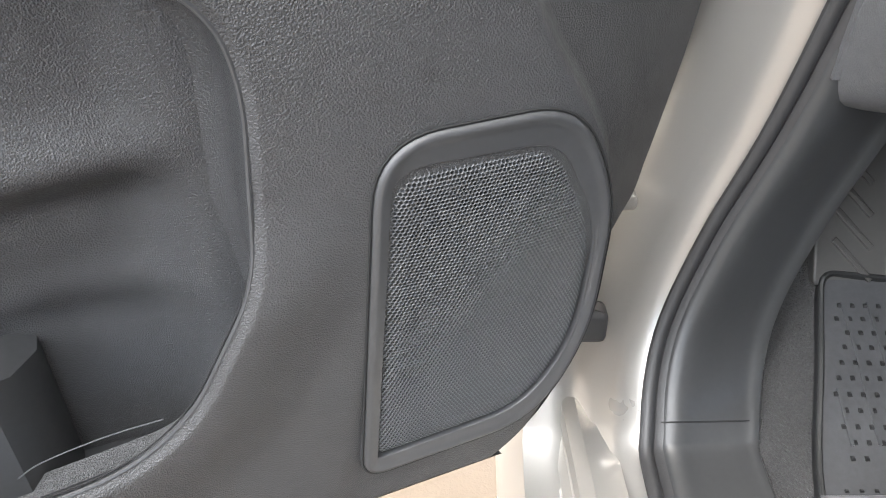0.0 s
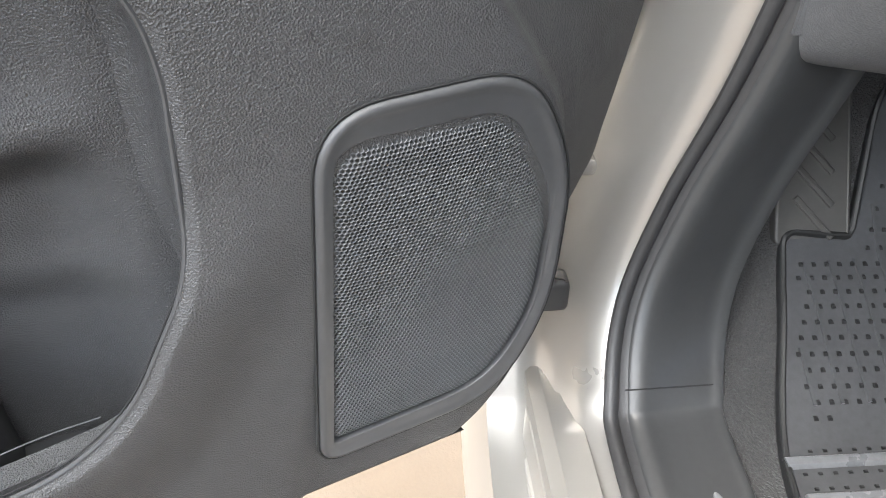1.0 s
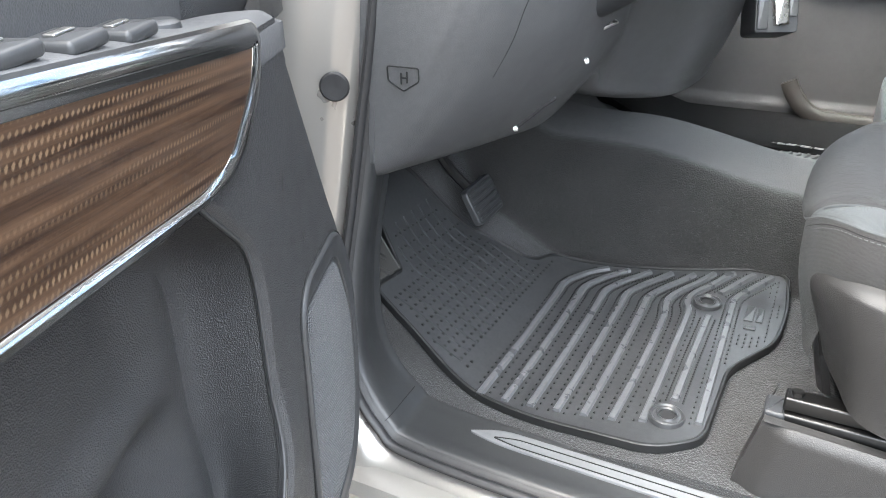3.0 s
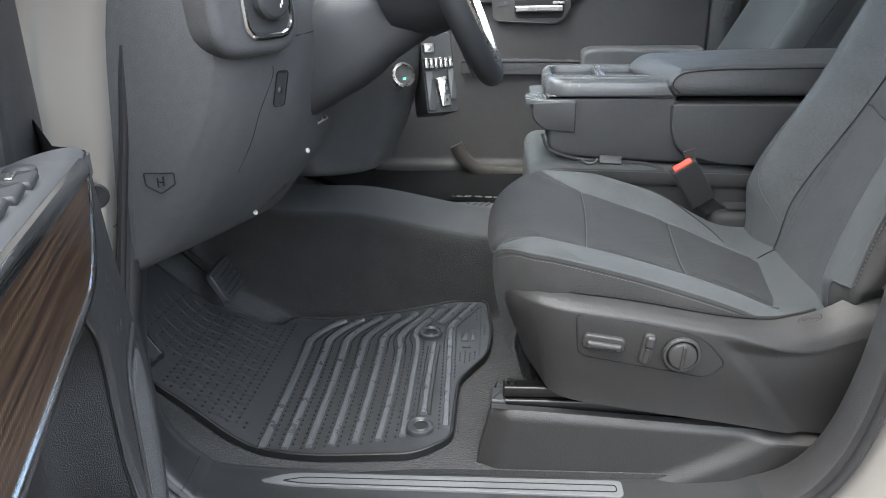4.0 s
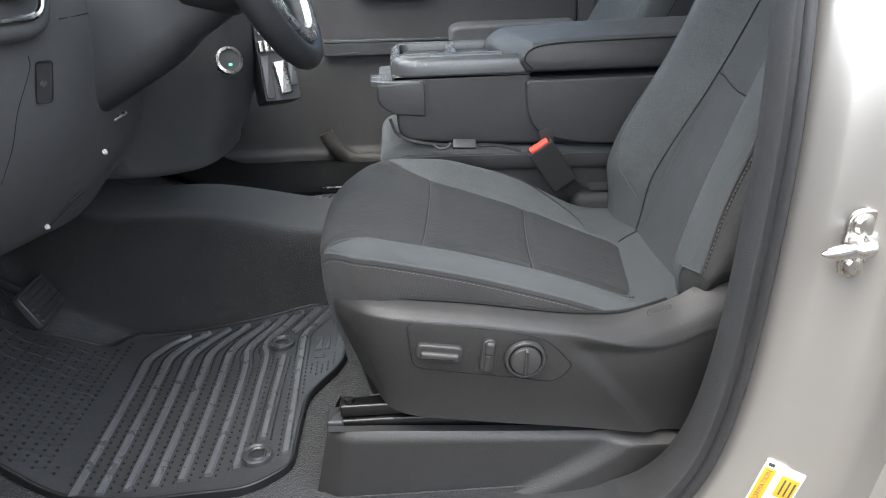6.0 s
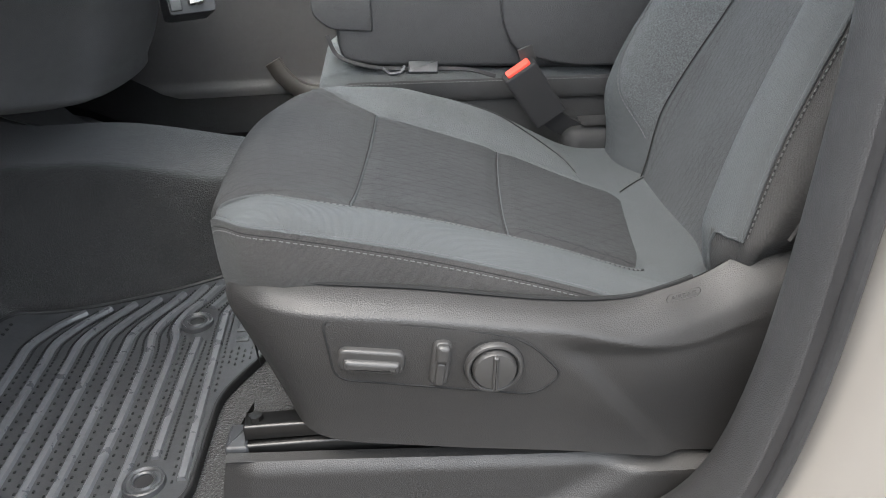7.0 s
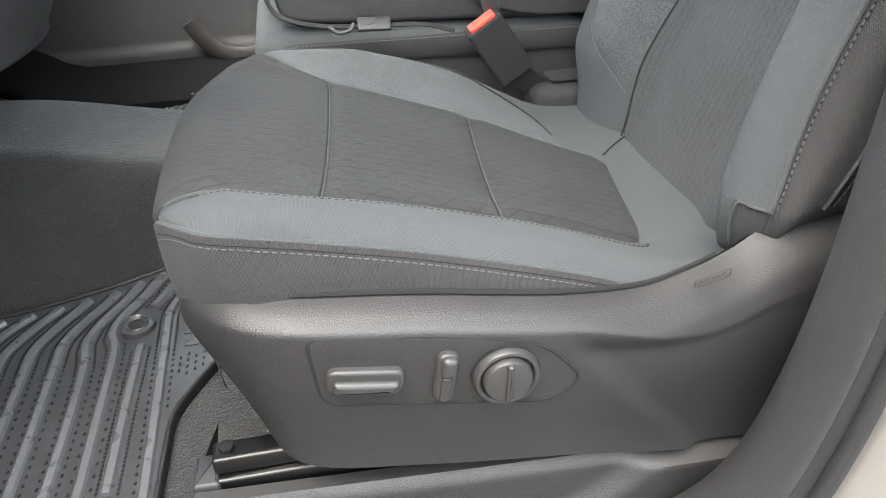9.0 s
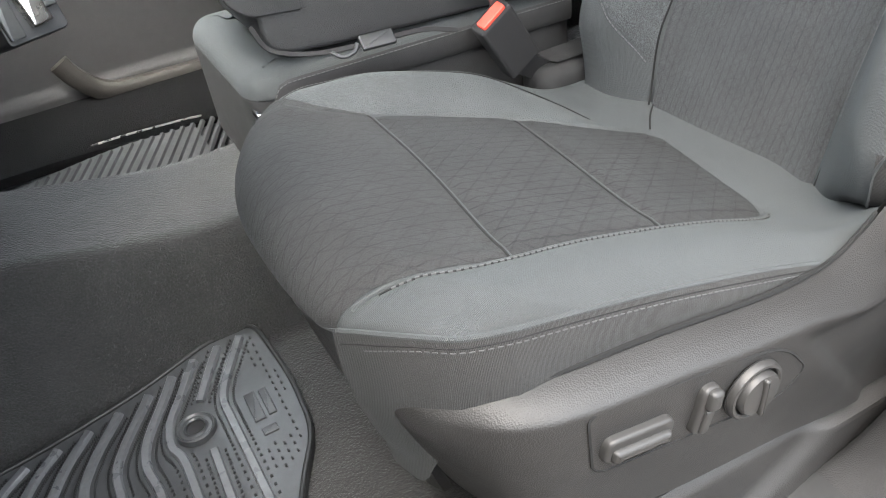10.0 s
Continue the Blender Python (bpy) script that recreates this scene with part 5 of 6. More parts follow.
# ---- footwell: brake pedal, accelerator, dead pedal ----
brake = thing("brake_pedal", "black rubber brake pedal on a steel arm", "pedal")
BP = Matrix.Translation((-0.445, 0.865, 0.768)) @ pose(0, 0, 0, 0, 62, 0)
part("pedal_pad", slab(rounded([(-0.035, -0.052), (0.035, -0.052), (0.035, 0.052), (-0.035, 0.052)], 0.012, 4), 0, 0.012, 0.003, BP), RUBBER, brake)
for k in range(5):
    part("pad_ridge", box(-0.028 + 0.0125 * k, -0.045, 0.0115, -0.022 + 0.0125 * k, 0.045, 0.0145, 0.001, BP), RUBBER, brake)
part("pedal_arm", tube(spline([(-0.452, 0.865, 0.775), (-0.50, 0.83, 0.85), (-0.53, 0.80, 0.95), (-0.54, 0.79, 1.08)], 6), 0.009, 8), RAILM, brake)
accel = thing("accelerator_pedal", "black plastic accelerator pedal", "pedal")
AP = Matrix.Translation((-0.57, 1.0, 0.80)) @ pose(0, 0, 0, 0, 55, 0)
part("pedal_pad", slab(rounded([(-0.07, -0.024), (0.07, -0.024), (0.07, 0.024), (-0.07, 0.024)], 0.01, 4), 0, 0.012, 0.003, AP), RUBBER, accel)
part("pedal_arm", tube(spline([(-0.59, 1.0, 0.84), (-0.64, 1.0, 0.92), (-0.65, 1.0, 1.05)], 6), 0.008, 8), RAILM, accel)
rest = thing("foot_rest", "grey ribbed plastic foot rest at the front of the footwell", "foot rest")
RM = Matrix.Translation((-0.526, 0.591, 0.798)) @ pose(0, 0, 0, 0, 58, 0)
part("rest_plate", slab(rounded([(-0.10, -0.038), (0.088, -0.042), (0.088, 0.040), (-0.10, 0.040)], 0.008, 4), -0.02, 0.004, 0.003, RM), PLATED, rest)
for k in range(5):
    part("rest_ridge", box(-0.030, -0.0035, 0.003, 0.030, 0.0035, 0.0062, 0.0012, RM @ Matrix.Translation((-0.075 + 0.034 * k, -0.001, 0)) @ pose(0, 0, 0, 0, 0, 42)), PLATED, rest)
part("rest_edge", tube([RM @ Vector((x, 0.036, 0.0042)) for x in (-0.095, -0.03, 0.03, 0.082)], 0.0014, 5), PLATED, rest)

# ---- dashboard ----
dash = thing("dashboard", "black plastic dashboard with knee panel, vent and switches", "dashboard")
DS = [(0.4605, [(-0.52, 0.99), (-0.500, 0.978), (-0.480, 1.03), (-0.470, 1.12), (-0.460, 1.21), (-0.455, 1.31), (-0.46, 1.45)]),
      (0.464, [(-0.50, 0.975), (-0.445, 0.965), (-0.405, 1.025), (-0.350, 1.112), (-0.305, 1.202), (-0.288, 1.30), (-0.31, 1.45)]),
      (0.474, [(-0.50, 0.97), (-0.428, 0.960), (-0.378, 1.02), (-0.318, 1.11), (-0.272, 1.20), (-0.255, 1.30), (-0.28, 1.45)]),
      (0.492, [(-0.50, 0.967), (-0.415, 0.958), (-0.357, 1.02), (-0.294, 1.11), (-0.250, 1.20), (-0.236, 1.30), (-0.265, 1.45)]),
      (0.520, [(-0.50, 0.965), (-0.405, 0.957), (-0.335, 1.02), (-0.270, 1.11), (-0.232, 1.20), (-0.222, 1.30), (-0.25, 1.45)]),
      (0.60, [(-0.50, 0.962), (-0.375, 0.955), (-0.300, 1.015), (-0.235, 1.10), (-0.198, 1.19), (-0.188, 1.30), (-0.22, 1.45)]),
      (0.70, [(-0.50, 0.962), (-0.345, 0.953), (-0.275, 1.00), (-0.218, 1.08), (-0.182, 1.18), (-0.172, 1.30), (-0.2, 1.45)]),
      (0.77, [(-0.50, 0.962), (-0.318, 0.957), (-0.258, 1.005), (-0.208, 1.08), (-0.176, 1.18), (-0.166, 1.30), (-0.2, 1.45)]),
      (0.82, [(-0.50, 1.03), (-0.262, 1.025), (-0.225, 1.05), (-0.195, 1.10), (-0.178, 1.18), (-0.168, 1.30), (-0.2, 1.45)]),
      (0.87, [(-0.50, 1.03), (-0.262, 0.99), (-0.225, 1.02), (-0.195, 1.09), (-0.180, 1.18), (-0.17, 1.30), (-0.2, 1.45)]),
      (0.98, [(-0.50, 0.96), (-0.230, 0.955), (-0.180, 0.99), (-0.145, 1.06), (-0.120, 1.16), (-0.12, 1.30), (-0.16, 1.45)]),
      (1.06, [(-0.50, 0.95), (-0.185, 0.945), (-0.135, 0.98), (-0.100, 1.06), (-0.078, 1.16), (-0.08, 1.30), (-0.14, 1.45)]),
      (1.24, [(-0.50, 0.95), (-0.170, 0.945), (-0.120, 0.98), (-0.085, 1.06), (-0.060, 1.16), (-0.07, 1.30), (-0.14, 1.45)]),
      (1.32, [(-0.50, 0.95), (-0.230, 0.955), (-0.180, 0.99), (-0.145, 1.06), (-0.130, 1.16), (-0.13, 1.30), (-0.16, 1.45)]),
      (1.45, [(-0.50, 0.97), (-0.300, 0.965), (-0.260, 1.00), (-0.225, 1.08), (-0.205, 1.18), (-0.20, 1.30), (-0.24, 1.45)]),
      (1.90, [(-0.50, 0.99), (-0.330, 0.985), (-0.290, 1.02), (-0.255, 1.10), (-0.235, 1.20), (-0.23, 1.30), (-0.30, 1.45)]),
      (1.95, [(-0.50, 0.99), (-0.400, 0.99), (-0.370, 1.03), (-0.345, 1.10), (-0.33, 1.20), (-0.33, 1.30), (-0.40, 1.45)])]
rows = [[Vector((q.x, y, q.y)) for q in spline([(x, z, 0) for x, z in prof], 6)] for y, prof in DS]
cols = list(zip(*rows))
fine = list(zip(*[spline(c, 5) for c in cols]))
part("dash_body", rings([list(r) for r in fine], False, False), DASH, dash, "grained black dashboard moulding", 60)
part("dash_top", sheet(lambda u, v: (-0.84 + 0.64 * u - 0.1 * abs(v - 0.5), 0.46 + 1.5 * v, 1.37 + 0.03 * math.sin(math.pi * min(1, u * 1.1))), 10, 14, (0, 0, -0.02)), DASH, dash)
part("end_cap", sheet(lambda u, v: (-0.86 + 0.45 * u + 0.05 * u * v, 0.470 - 0.008 * u, 0.985 + 0.46 * v), 8, 8, (0, 0.02, 0)), DASH, dash)


def dash_spot(y, z):
    """A pose on the dashboard's rear face at (y, z): its z axis points out of the surface."""
    i = min(range(1, len(fine) - 1), key=lambda k: abs(fine[k][12].y - y))
    j = min(range(8, len(fine[i]) - 1), key=lambda k: abs(fine[i][k].z - z))
    q = fine[i][j]
    up = (fine[i][j + 1] - fine[i][j - 1]).normalized()
    n = (fine[i + 1][j] - fine[i - 1][j]).cross(up).normalized()
    if n.x < 0:
        n = -n
    side = up.cross(n)
    return Matrix(((side.x, up.x, n.x, q.x), (side.y, up.y, n.y, q.y), (side.z, up.z, n.z, q.z), (0, 0, 0, 1)))


# side vent with its bright frame
VM = Matrix.Translation((-0.200, 0.505, 1.42)) @ Matrix(((0.56, -0.03, 0.828, 0), (0.828, 0.0, -0.56, 0), (0.0, 1.0, 0.04, 0), (0, 0, 0, 1)))
vent = part("vent_body", slab(rounded([(-0.085, -0.155), (0.056, -0.155), (0.06, 0.16), (-0.098, 0.16)], 0.045, 8), -0.10, -0.002, 0.016, VM, 6), DASH, dash, "padded black vent surround")
part("surround_stitching", dashes([VM @ Vector((x, y, -0.0035)) for x, y in ((-0.080, 0.15), (-0.074, 0.0), (-0.068, -0.09), (-0.058, -0.118))], 0.004, 0.003, 0.0006), THREAD, vent)
vo = rounded([(-0.038, -0.130), (0.038, -0.130), (0.042, 0.14), (-0.048, 0.14)], 0.024, 6)
part("chrome_frame", tube([VM @ Vector((p.x, p.y, 0.000)) for p in vo], 0.0045, 8, True), CHROME, vent, "bright chrome frame")
part("lamp_switch_panel", slab(inset(vo, 0.004), -0.006, 0.0015, 0.001, VM), SMOOTH, vent)
part("lamp_knob", lathe([(0, 0), (0.0255, 0), (0.0255, 0.014), (0.022, 0.018), (0.020, 0.0185), (0.0, 0.0185)], VM @ Matrix.Translation((0.0, -0.084, 0.0)), 36), SMOOTH, vent, "round black lamp switch knob")
for k in range(5):
    a = -0.9 + 0.45 * k
    part("knob_mark", box(-0.0012, -0.0025, 0.0185, 0.0012, 0.0025, 0.0191, 0.0003, VM @ Matrix.Translation((0.0105 * math.cos(a), -0.084 + 0.0105 * math.sin(a), 0))), WHITE, vent)
# small switch, hood release, lamp, ignition button, lower openings
BM = dash_spot(0.560, 1.212)
bt = part("brake_button", slab(rounded([(-0.011, -0.024), (0.011, -0.024), (0.011, 0.024), (-0.011, 0.024)], 0.005, 4), -0.006, 0.0005, 0.0005, BM), SMOOTH, dash)
part("button_mark", lathe([(0, 0), (0.0045, 0), (0.0045, 0.001), (0, 0.001)], BM @ Matrix.Translation((0, -0.002, 0.0004)), 14), STEEL, bt)
part("button_gap", tube([BM @ Vector((p.x, p.y, 0.0022)) for p in rounded([(-0.0125, -0.0255), (0.0125, -0.0255), (0.0125, 0.0255), (-0.0125, 0.0255)], 0.006, 4)], 0.0009, 4, True), SEAM, dash)
HM = Matrix.Translation((-0.357, 0.4605, 1.104)) @ pose(0, 0, 0, 90, 0, 2)
hood = rounded([(-0.021, 0.011), (-0.020, -0.007), (0.0, -0.018), (0.021, -0.005), (0.021, 0.011)], 0.003, 3)
part("hood_release", tube([HM @ Vector((p.x, p.y, 0.0012)) for p in hood], 0.0010, 5, True), SEAM, dash)
part("release_mark", join(*[box(x0, y0, 0.0, x1, y1, 0.0016, 0.0005, HM) for x0, y0, x1, y1 in ((-0.004, -0.010, -0.002, 0.004), (0.004, -0.008, 0.006, 0.006), (-0.004, -0.003, 0.006, -0.001))]), SEAM, dash)
IM = Matrix.Translation((-0.083, 1.022, 1.152)) @ Matrix(((0.85, -0.175, 0.5, 0), (0.53, 0.28, -0.80, 0), (0.0, 0.945, 0.33, 0), (0, 0, 0, 1)))
ig = part("start_button", lathe([(0, -0.04), (0.019, -0.04), (0.019, 0.0062), (0.0, 0.0066)], IM, 28), SMOOTH, dash, "round start button")
part("chrome_ring", lathe([(0.0185, -0.03), (0.0255, -0.03), (0.0245, 0.0085), (0.0195, 0.0100), (0.0188, 0.0060)], IM, 28, False), STEEL, ig, "bright ring")
part("button_lamp", box(-0.003, -0.010, 0.0060, 0.003, -0.006, 0.0078, 0.0004, IM), GREEN, ig, "green indicator lamp")
# switch cluster on the centre stack
SM = Matrix.Translation((-0.018, 1.155, 1.12)) @ Matrix(((0.92, -0.113, 0.37, 0), (0.39, 0.267, -0.88, 0), (0.0, 0.954, 0.29, 0), (0, 0, 0, 1)))
cl = part("switch_panel", slab(rounded([(-0.036, -0.072), (0.036, -0.072), (0.036, 0.10), (-0.036, 0.10)], 0.008, 3), -0.08, 0.004, 0.003, SM), SHROUD, dash, "black switch panel with bright rocker switches")
for k in range(6):
    part("rocker_switch", box(-0.033 + 0.0110 * k, 0.024, 0.003, -0.0235 + 0.0110 * k, 0.046, 0.014, 0.002, SM), STEEL, cl, "silver rocker switch")
part("side_rocker", box(-0.034, -0.066, 0.003, -0.016, 0.018, 0.012, 0.002, SM), GLOSSY, cl)
part("centre_rocker", box(-0.012, -0.060, 0.003, 0.012, 0.004, 0.018, 0.003, SM @ pose(0, 0, 0, 0, 0, 6)), STEEL, cl, "silver rocker switch")
part("side_rocker", box(0.017, -0.045, 0.003, 0.032, 0.020, 0.014, 0.002, SM), GLOSSY, cl)
part("silver_plate", slab(rounded([(-0.036, -0.071), (0.035, -0.071), (0.035, 0.02), (-0.036, 0.02)], 0.006, 3), 0.003, 0.0055, 0.001, SM), SHROUD, cl, "dark switch plate")
part("small_lamp", box(-0.030, 0.058, 0.003, -0.006, 0.078, 0.010, 0.002, SM), STEEL, cl)
for x, y, z in ((-0.299, 0.668, 0.984), (-0.214, 0.716, 1.078)):
    part("bright_clip", lathe([(0, 0), (0.0042, 0), (0.0042, 0.004), (0, 0.006)], Matrix.Translation((x, y, z)) @ pose(0, 0, 0, 0, 70, 0), 10), WHITE, dash, "small white clip")
part("lower_slot", tube(spline([(-0.297, 0.671, 0.986), (-0.274, 0.683, 1.006), (-0.265, 0.687, 1.015), (-0.250, 0.700, 1.026)], 5), 0.003, 5), BLACK, dash)
part("column_blade", box(-0.02, -0.004, -0.002, 0.02, 0.004, 0.002, 0.001, Matrix.Translation((-0.196, 0.735, 1.122)) @ pose(0, 0, 0, 10, -20, 40)), STEEL, dash)
def dash_line(points, lift=0.0):
    """A line laid on the dashboard's rear face through places (y, z)."""
    return spline([dash_spot(y, z) @ Vector((0, 0, lift)) for y, z in points], 6)


part("knee_panel_seam", tube(dash_line([(0.548, 1.250), (0.540, 1.232), (0.538, 1.18), (0.535, 1.14), (0.527, 1.10)]), 0.0006, 5), SEAM, dash)
part("panel_seam", tube(dash_line([(0.60, 1.285), (0.66, 1.283), (0.715, 1.280)]), 0.0010, 5), SEAM, dash)
# a hanging wire under the knee panel
part("hanging_wire", tube(spline([(-0.43, 0.50, 0.955), (-0.42, 0.60, 0.938), (-0.40, 0.68, 0.945), (-0.36, 0.72, 0.955)], 8), 0.0018, 5), SEAM, dash)

# steering column and wheel
column = thing("steering_column", "black plastic steering column shroud", "steering column")
CM = Matrix.Translation((-0.165, 0.745, 1.25)) @ pose(0, 0, 0, 0, 66, 0)
part("shroud", join(rings([[CM @ Vector((p.x * s, p.y * s, h)) for p in rounded([(-0.075, -0.085), (0.085, -0.075), (0.085, 0.075), (-0.075, 0.085)], 0.05, 6)] for h, s in ((-0.16, 1.12), (-0.05, 1.05), (0.03, 0.96), (0.06, 0.88), (0.09, 0.76), (0.17, 0.62))])), SHROUD, column)
wheel = thing("steering_wheel", "black leather steering wheel with bright spoke trim", "steering wheel")
WM = Matrix.Translation((0.02, 0.735, 1.375)) @ pose(0, 0, 0, 0, 66, 0)
ring = [WM @ Vector((0.188 * math.cos(a), 0.188 * math.sin(a), 0)) for a in [2 * math.pi * k / 56 for k in range(56)]]
part("rim", tube(ring, 0.0185, 12, True), SHROUD, wheel, "black leather rim")
part("hub", lathe([(0, -0.115), (0.07, -0.11), (0.098, -0.06), (0.098, -0.02), (0.07, 0.004), (0.0, 0.010)], WM, 28), SHROUD, wheel)
for a, w in ((0, 0.034), (100, 0.02), (-100, 0.02)):
    part("spoke", box(0.06, -w, -0.030, 0.182, w, -0.004, 0.008, WM @ pose(0, 0, 0, 0, 0, a)), SMOOTH, wheel)
    part("spoke_trim", box(0.085, -w * 0.75, -0.005, 0.176, w * 0.75, -0.001, 0.002, WM @ pose(0, 0, 0, 0, 0, a)), STEEL, wheel, "bright satin spoke trim")
ring2 = [WM @ Vector((0.164 * math.cos(a), 0.164 * math.sin(a), 0.016)) for a in [radians(-70 + 140 * k / 30) for k in range(31)]]
part("rim_trim", sweep(ring2, [(-0.011, -0.006), (-0.009, 0.004), (0.009, 0.004), (0.011, -0.006)], WM.to_3x3() @ Vector((0, 0, 1))), STEEL, wheel, "bright satin lower rim trim")

# ---- centre console, folded down over the middle seat ----
mid = thing("middle_seat", "grey cloth middle seat cushion under the folded console", "car seat")


def pad(x0, x1, y0, y1, z0, z1, r, slope=0.0, n=16):
    """A soft block: rounded in plan and over its edges; slope lifts its front."""
    o = rounded([(x0, y0), (x1, y0), (x1, y1), (x0, y1)], r * 1.6, 6)
    rows = [[(p.x, p.y, z0 + slope * (x1 - p.x)) for p in inset(o, r * 0.25)], [(p.x, p.y, z0 + 0.3 * (z1 - z0) + slope * (x1 - p.x)) for p in o]]
    for k in range(7):
        a = math.pi / 2 * k / 6
        rows.append([(p.x, p.y, z1 - r * (1 - math.sin(a)) + slope * (x1 - p.x)) for p in inset(o, r * (1 - math.cos(a)))])
    for d, h in ((r * 1.8, 0.0025), (r * 2.8, 0.004)):
        rows.append([(p.x, p.y, z1 + h + slope * (x1 - p.x)) for p in inset(o, d)])
    V, F = rings(rows)
    return [Vector(q) for q in V], F


part("cushion", pad(0.176, 0.66, 1.036, 1.36, 0.915, 0.957, 0.030, 0.022), CLOTH, mid, "grey cloth cushion", 60, FLAT)


def mid_side(u, v):
    """The dark panel on the cushion's flank, rounded off at its front."""
    x = 0.205 + 0.44 * u
    top = 0.948 + 0.022 * (0.66 - x) - 0.022 * (1 - math.sqrt(max(0.0, 1 - max(0, 1 - u / 0.06) ** 2)))
    return (x, 1.0345 - 0.0035 * math.sin(math.pi * v) ** 0.5, 0.915 + 0.022 * (0.66 - x) + (top - 0.915 - 0.022 * (0.66 - x)) * v)


part("cushion_flank", sheet(mid_side, 40, 10), MIDV, mid, "dark cushion flank with a stitched edge")
part("stitching", dashes([Vector(mid_side(k / 60, 0.90)) + Vector((0, -0.0006, 0)) for k in range(61)], 0.0042, 0.002, 0.0007), THREAD, mid)
part("seat_base", join(slab(rounded([(0.176, 1.04), (0.66, 1.04), (0.66, 1.355), (0.176, 1.355)], 0.04, 6), 0.80, 0.938, 0.004)), MIDV, mid, "dark vinyl seat base")
part("base_clip", box(0.178, 1.026, 0.90, 0.186, 1.05, 0.93, 0.003), CHROME, mid)
console = thing("centre_console", "folded-down centre console with cup holders and padded armrest", "console")
CY0, CY1 = 1.045, 1.25
con = rounded([(0.207, 1.108, 0.004), (0.212, 1.06, 0.02), (0.215, 0.985, 0.03), (0.295, 0.975, 0.06), (0.62, 0.958, 0.03), (0.72, 0.985, 0.03), (0.74, 1.092, 0.02), (0.47, 1.094, 0.004), (0.466, 1.108, 0.004)], 0.02, 6)
part("console_body", pillow(con, CY0, CY1, 0.008), CONS, console, "grained black console body")
tray = rounded([(0.206, 1.043, 0.045), (0.475, 1.043, 0.01), (0.475, 1.252, 0.01), (0.206, 1.252, 0.045)], 0.03, 8)
tray_rows = [[Vector((p.x, p.y, z)) for p in inset(tray, d)] for d, z in ((0.003, 1.102), (-0.001, 1.107), (-0.001, 1.122), (0.002, 1.131), (0.008, 1.137), (0.013, 1.1385), (0.018, 1.136), (0.0195, 1.130), (0.0205, 1.1085))]
part("cup_tray", rings(tray_rows, True, False), GLOSSY, console, "satin dark grey cup holder rim")
part("tray_rail", box(0.222, 1.095, 1.108, 0.47, 1.118, 1.1365, 0.005), GLOSSY, console)
part("tray_rail", box(0.318, 1.112, 1.108, 0.338, 1.236, 1.1360, 0.005), GLOSSY, console)
# shallow black slabs stand in for the shade down in the deeper cup wells
part("tray_well_shade", box(0.235, 1.066, 1.1215, 0.455, 1.093, 1.1235, 0.0008), BLACK, console)
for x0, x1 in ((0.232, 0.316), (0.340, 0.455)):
    part("tray_well_shade", box(x0, 1.12, 1.1215, x1, 1.23, 1.1235, 0.0008), BLACK, console)
part("front_latch", join(slab(rounded([(0.166, 1.060, 0.006), (0.185, 1.044, 0.012), (0.262, 1.041, 0.004), (0.262, 1.125, 0.004), (0.185, 1.125, 0.012), (0.166, 1.110, 0.006)], 0.006, 4), 1.0875, 1.0985, 0.003), box(0.196, 1.046, 1.078, 0.255, 1.12, 1.090, 0.004)), GLOSSY, console, "satin grey latch handle")
part("latch_box", pillow(rounded([(0.180, 1.092, 0.006), (0.180, 1.058, 0.012), (0.205, 1.036, 0.012), (0.268, 1.030, 0.004), (0.268, 1.096, 0.004)], 0.006, 4), 1.041, 1.24, 0.003), CONS, console)
part("armrest_box", pillow(rounded([(0.458, 1.092, 0.010), (0.460, 1.035, 0.03), (0.480, 0.990, 0.04), (0.560, 0.966, 0.04), (0.80, 0.958, 0.02), (0.86, 1.092, 0.02)], 0.02, 6), 1.030, CY1, 0.0045), CONS, console)
lid = [(0.420, 1.105, 0.012), (0.398, 1.130, 0.02), (0.43, 1.160, 0.03), (0.60, 1.168, 0.05), (0.98, 1.171, 0.02), (0.99, 1.105, 0.02)]
lid_rows = []
base = rounded(lid, 0.02, 7)
for d, y in ((0.007, 1.260), (0.003, 1.257), (0.0, 1.248), (-0.002, 1.20), (-0.002, 1.10), (0.0, 1.05), (0.001, 1.038), (0.0035, 1.032), (0.007, 1.030)):
    k = 0.045 * smoothstep(1.15, 1.03, y)
    lid_rows.append([Vector((p.x + k * (1 - smoothstep(0.40, 0.50, p.x)), y, p.y)) for p in inset(base, d)])
part("armrest_lid", rings(lid_rows), CONS, console, "padded black armrest lid")
part("lid_piping", tube(spline([(0.470, 1.0305, 1.113), (0.455, 1.0305, 1.130), (0.468, 1.0305, 1.149), (0.51, 1.0300, 1.1575), (0.62, 1.0300, 1.1605), (0.97, 1.0300, 1.1635)], 8), 0.0017, 6), SEAM, console)
# middle lap belt lying on the cushion
belt = thing("lap_belt", "black webbing lap belt with a metal hook on the middle seat", "seat belt")
part("webbing", sweep(spline([(0.20, 1.034, 1.03), (0.215, 1.028, 1.00), (0.26, 1.018, 0.985), (0.32, 1.012, 0.980), (0.40, 1.006, 0.977), (0.445, 0.998, 0.966)], 8), [(-0.0028, -0.001), (-0.0028, 0.001), (0.0028, 0.001), (0.0028, -0.001)], (0, -0.75, 0.66)), WEB, belt)
part("hook", tube(spline([(0.280, 1.006, 0.984), (0.290, 0.998, 0.978), (0.305, 0.998, 0.980), (0.312, 1.002, 0.987)], 5), 0.0030, 8), SHROUD, belt)
part("slide_buckle", box(-0.022, -0.010, -0.003, 0.022, 0.010, 0.003, 0.002, Matrix.Translation((0.338, 1.002, 0.984)) @ pose(0, 0, 0, 40, 2, -3)), SHROUD, belt, "small dark slide")

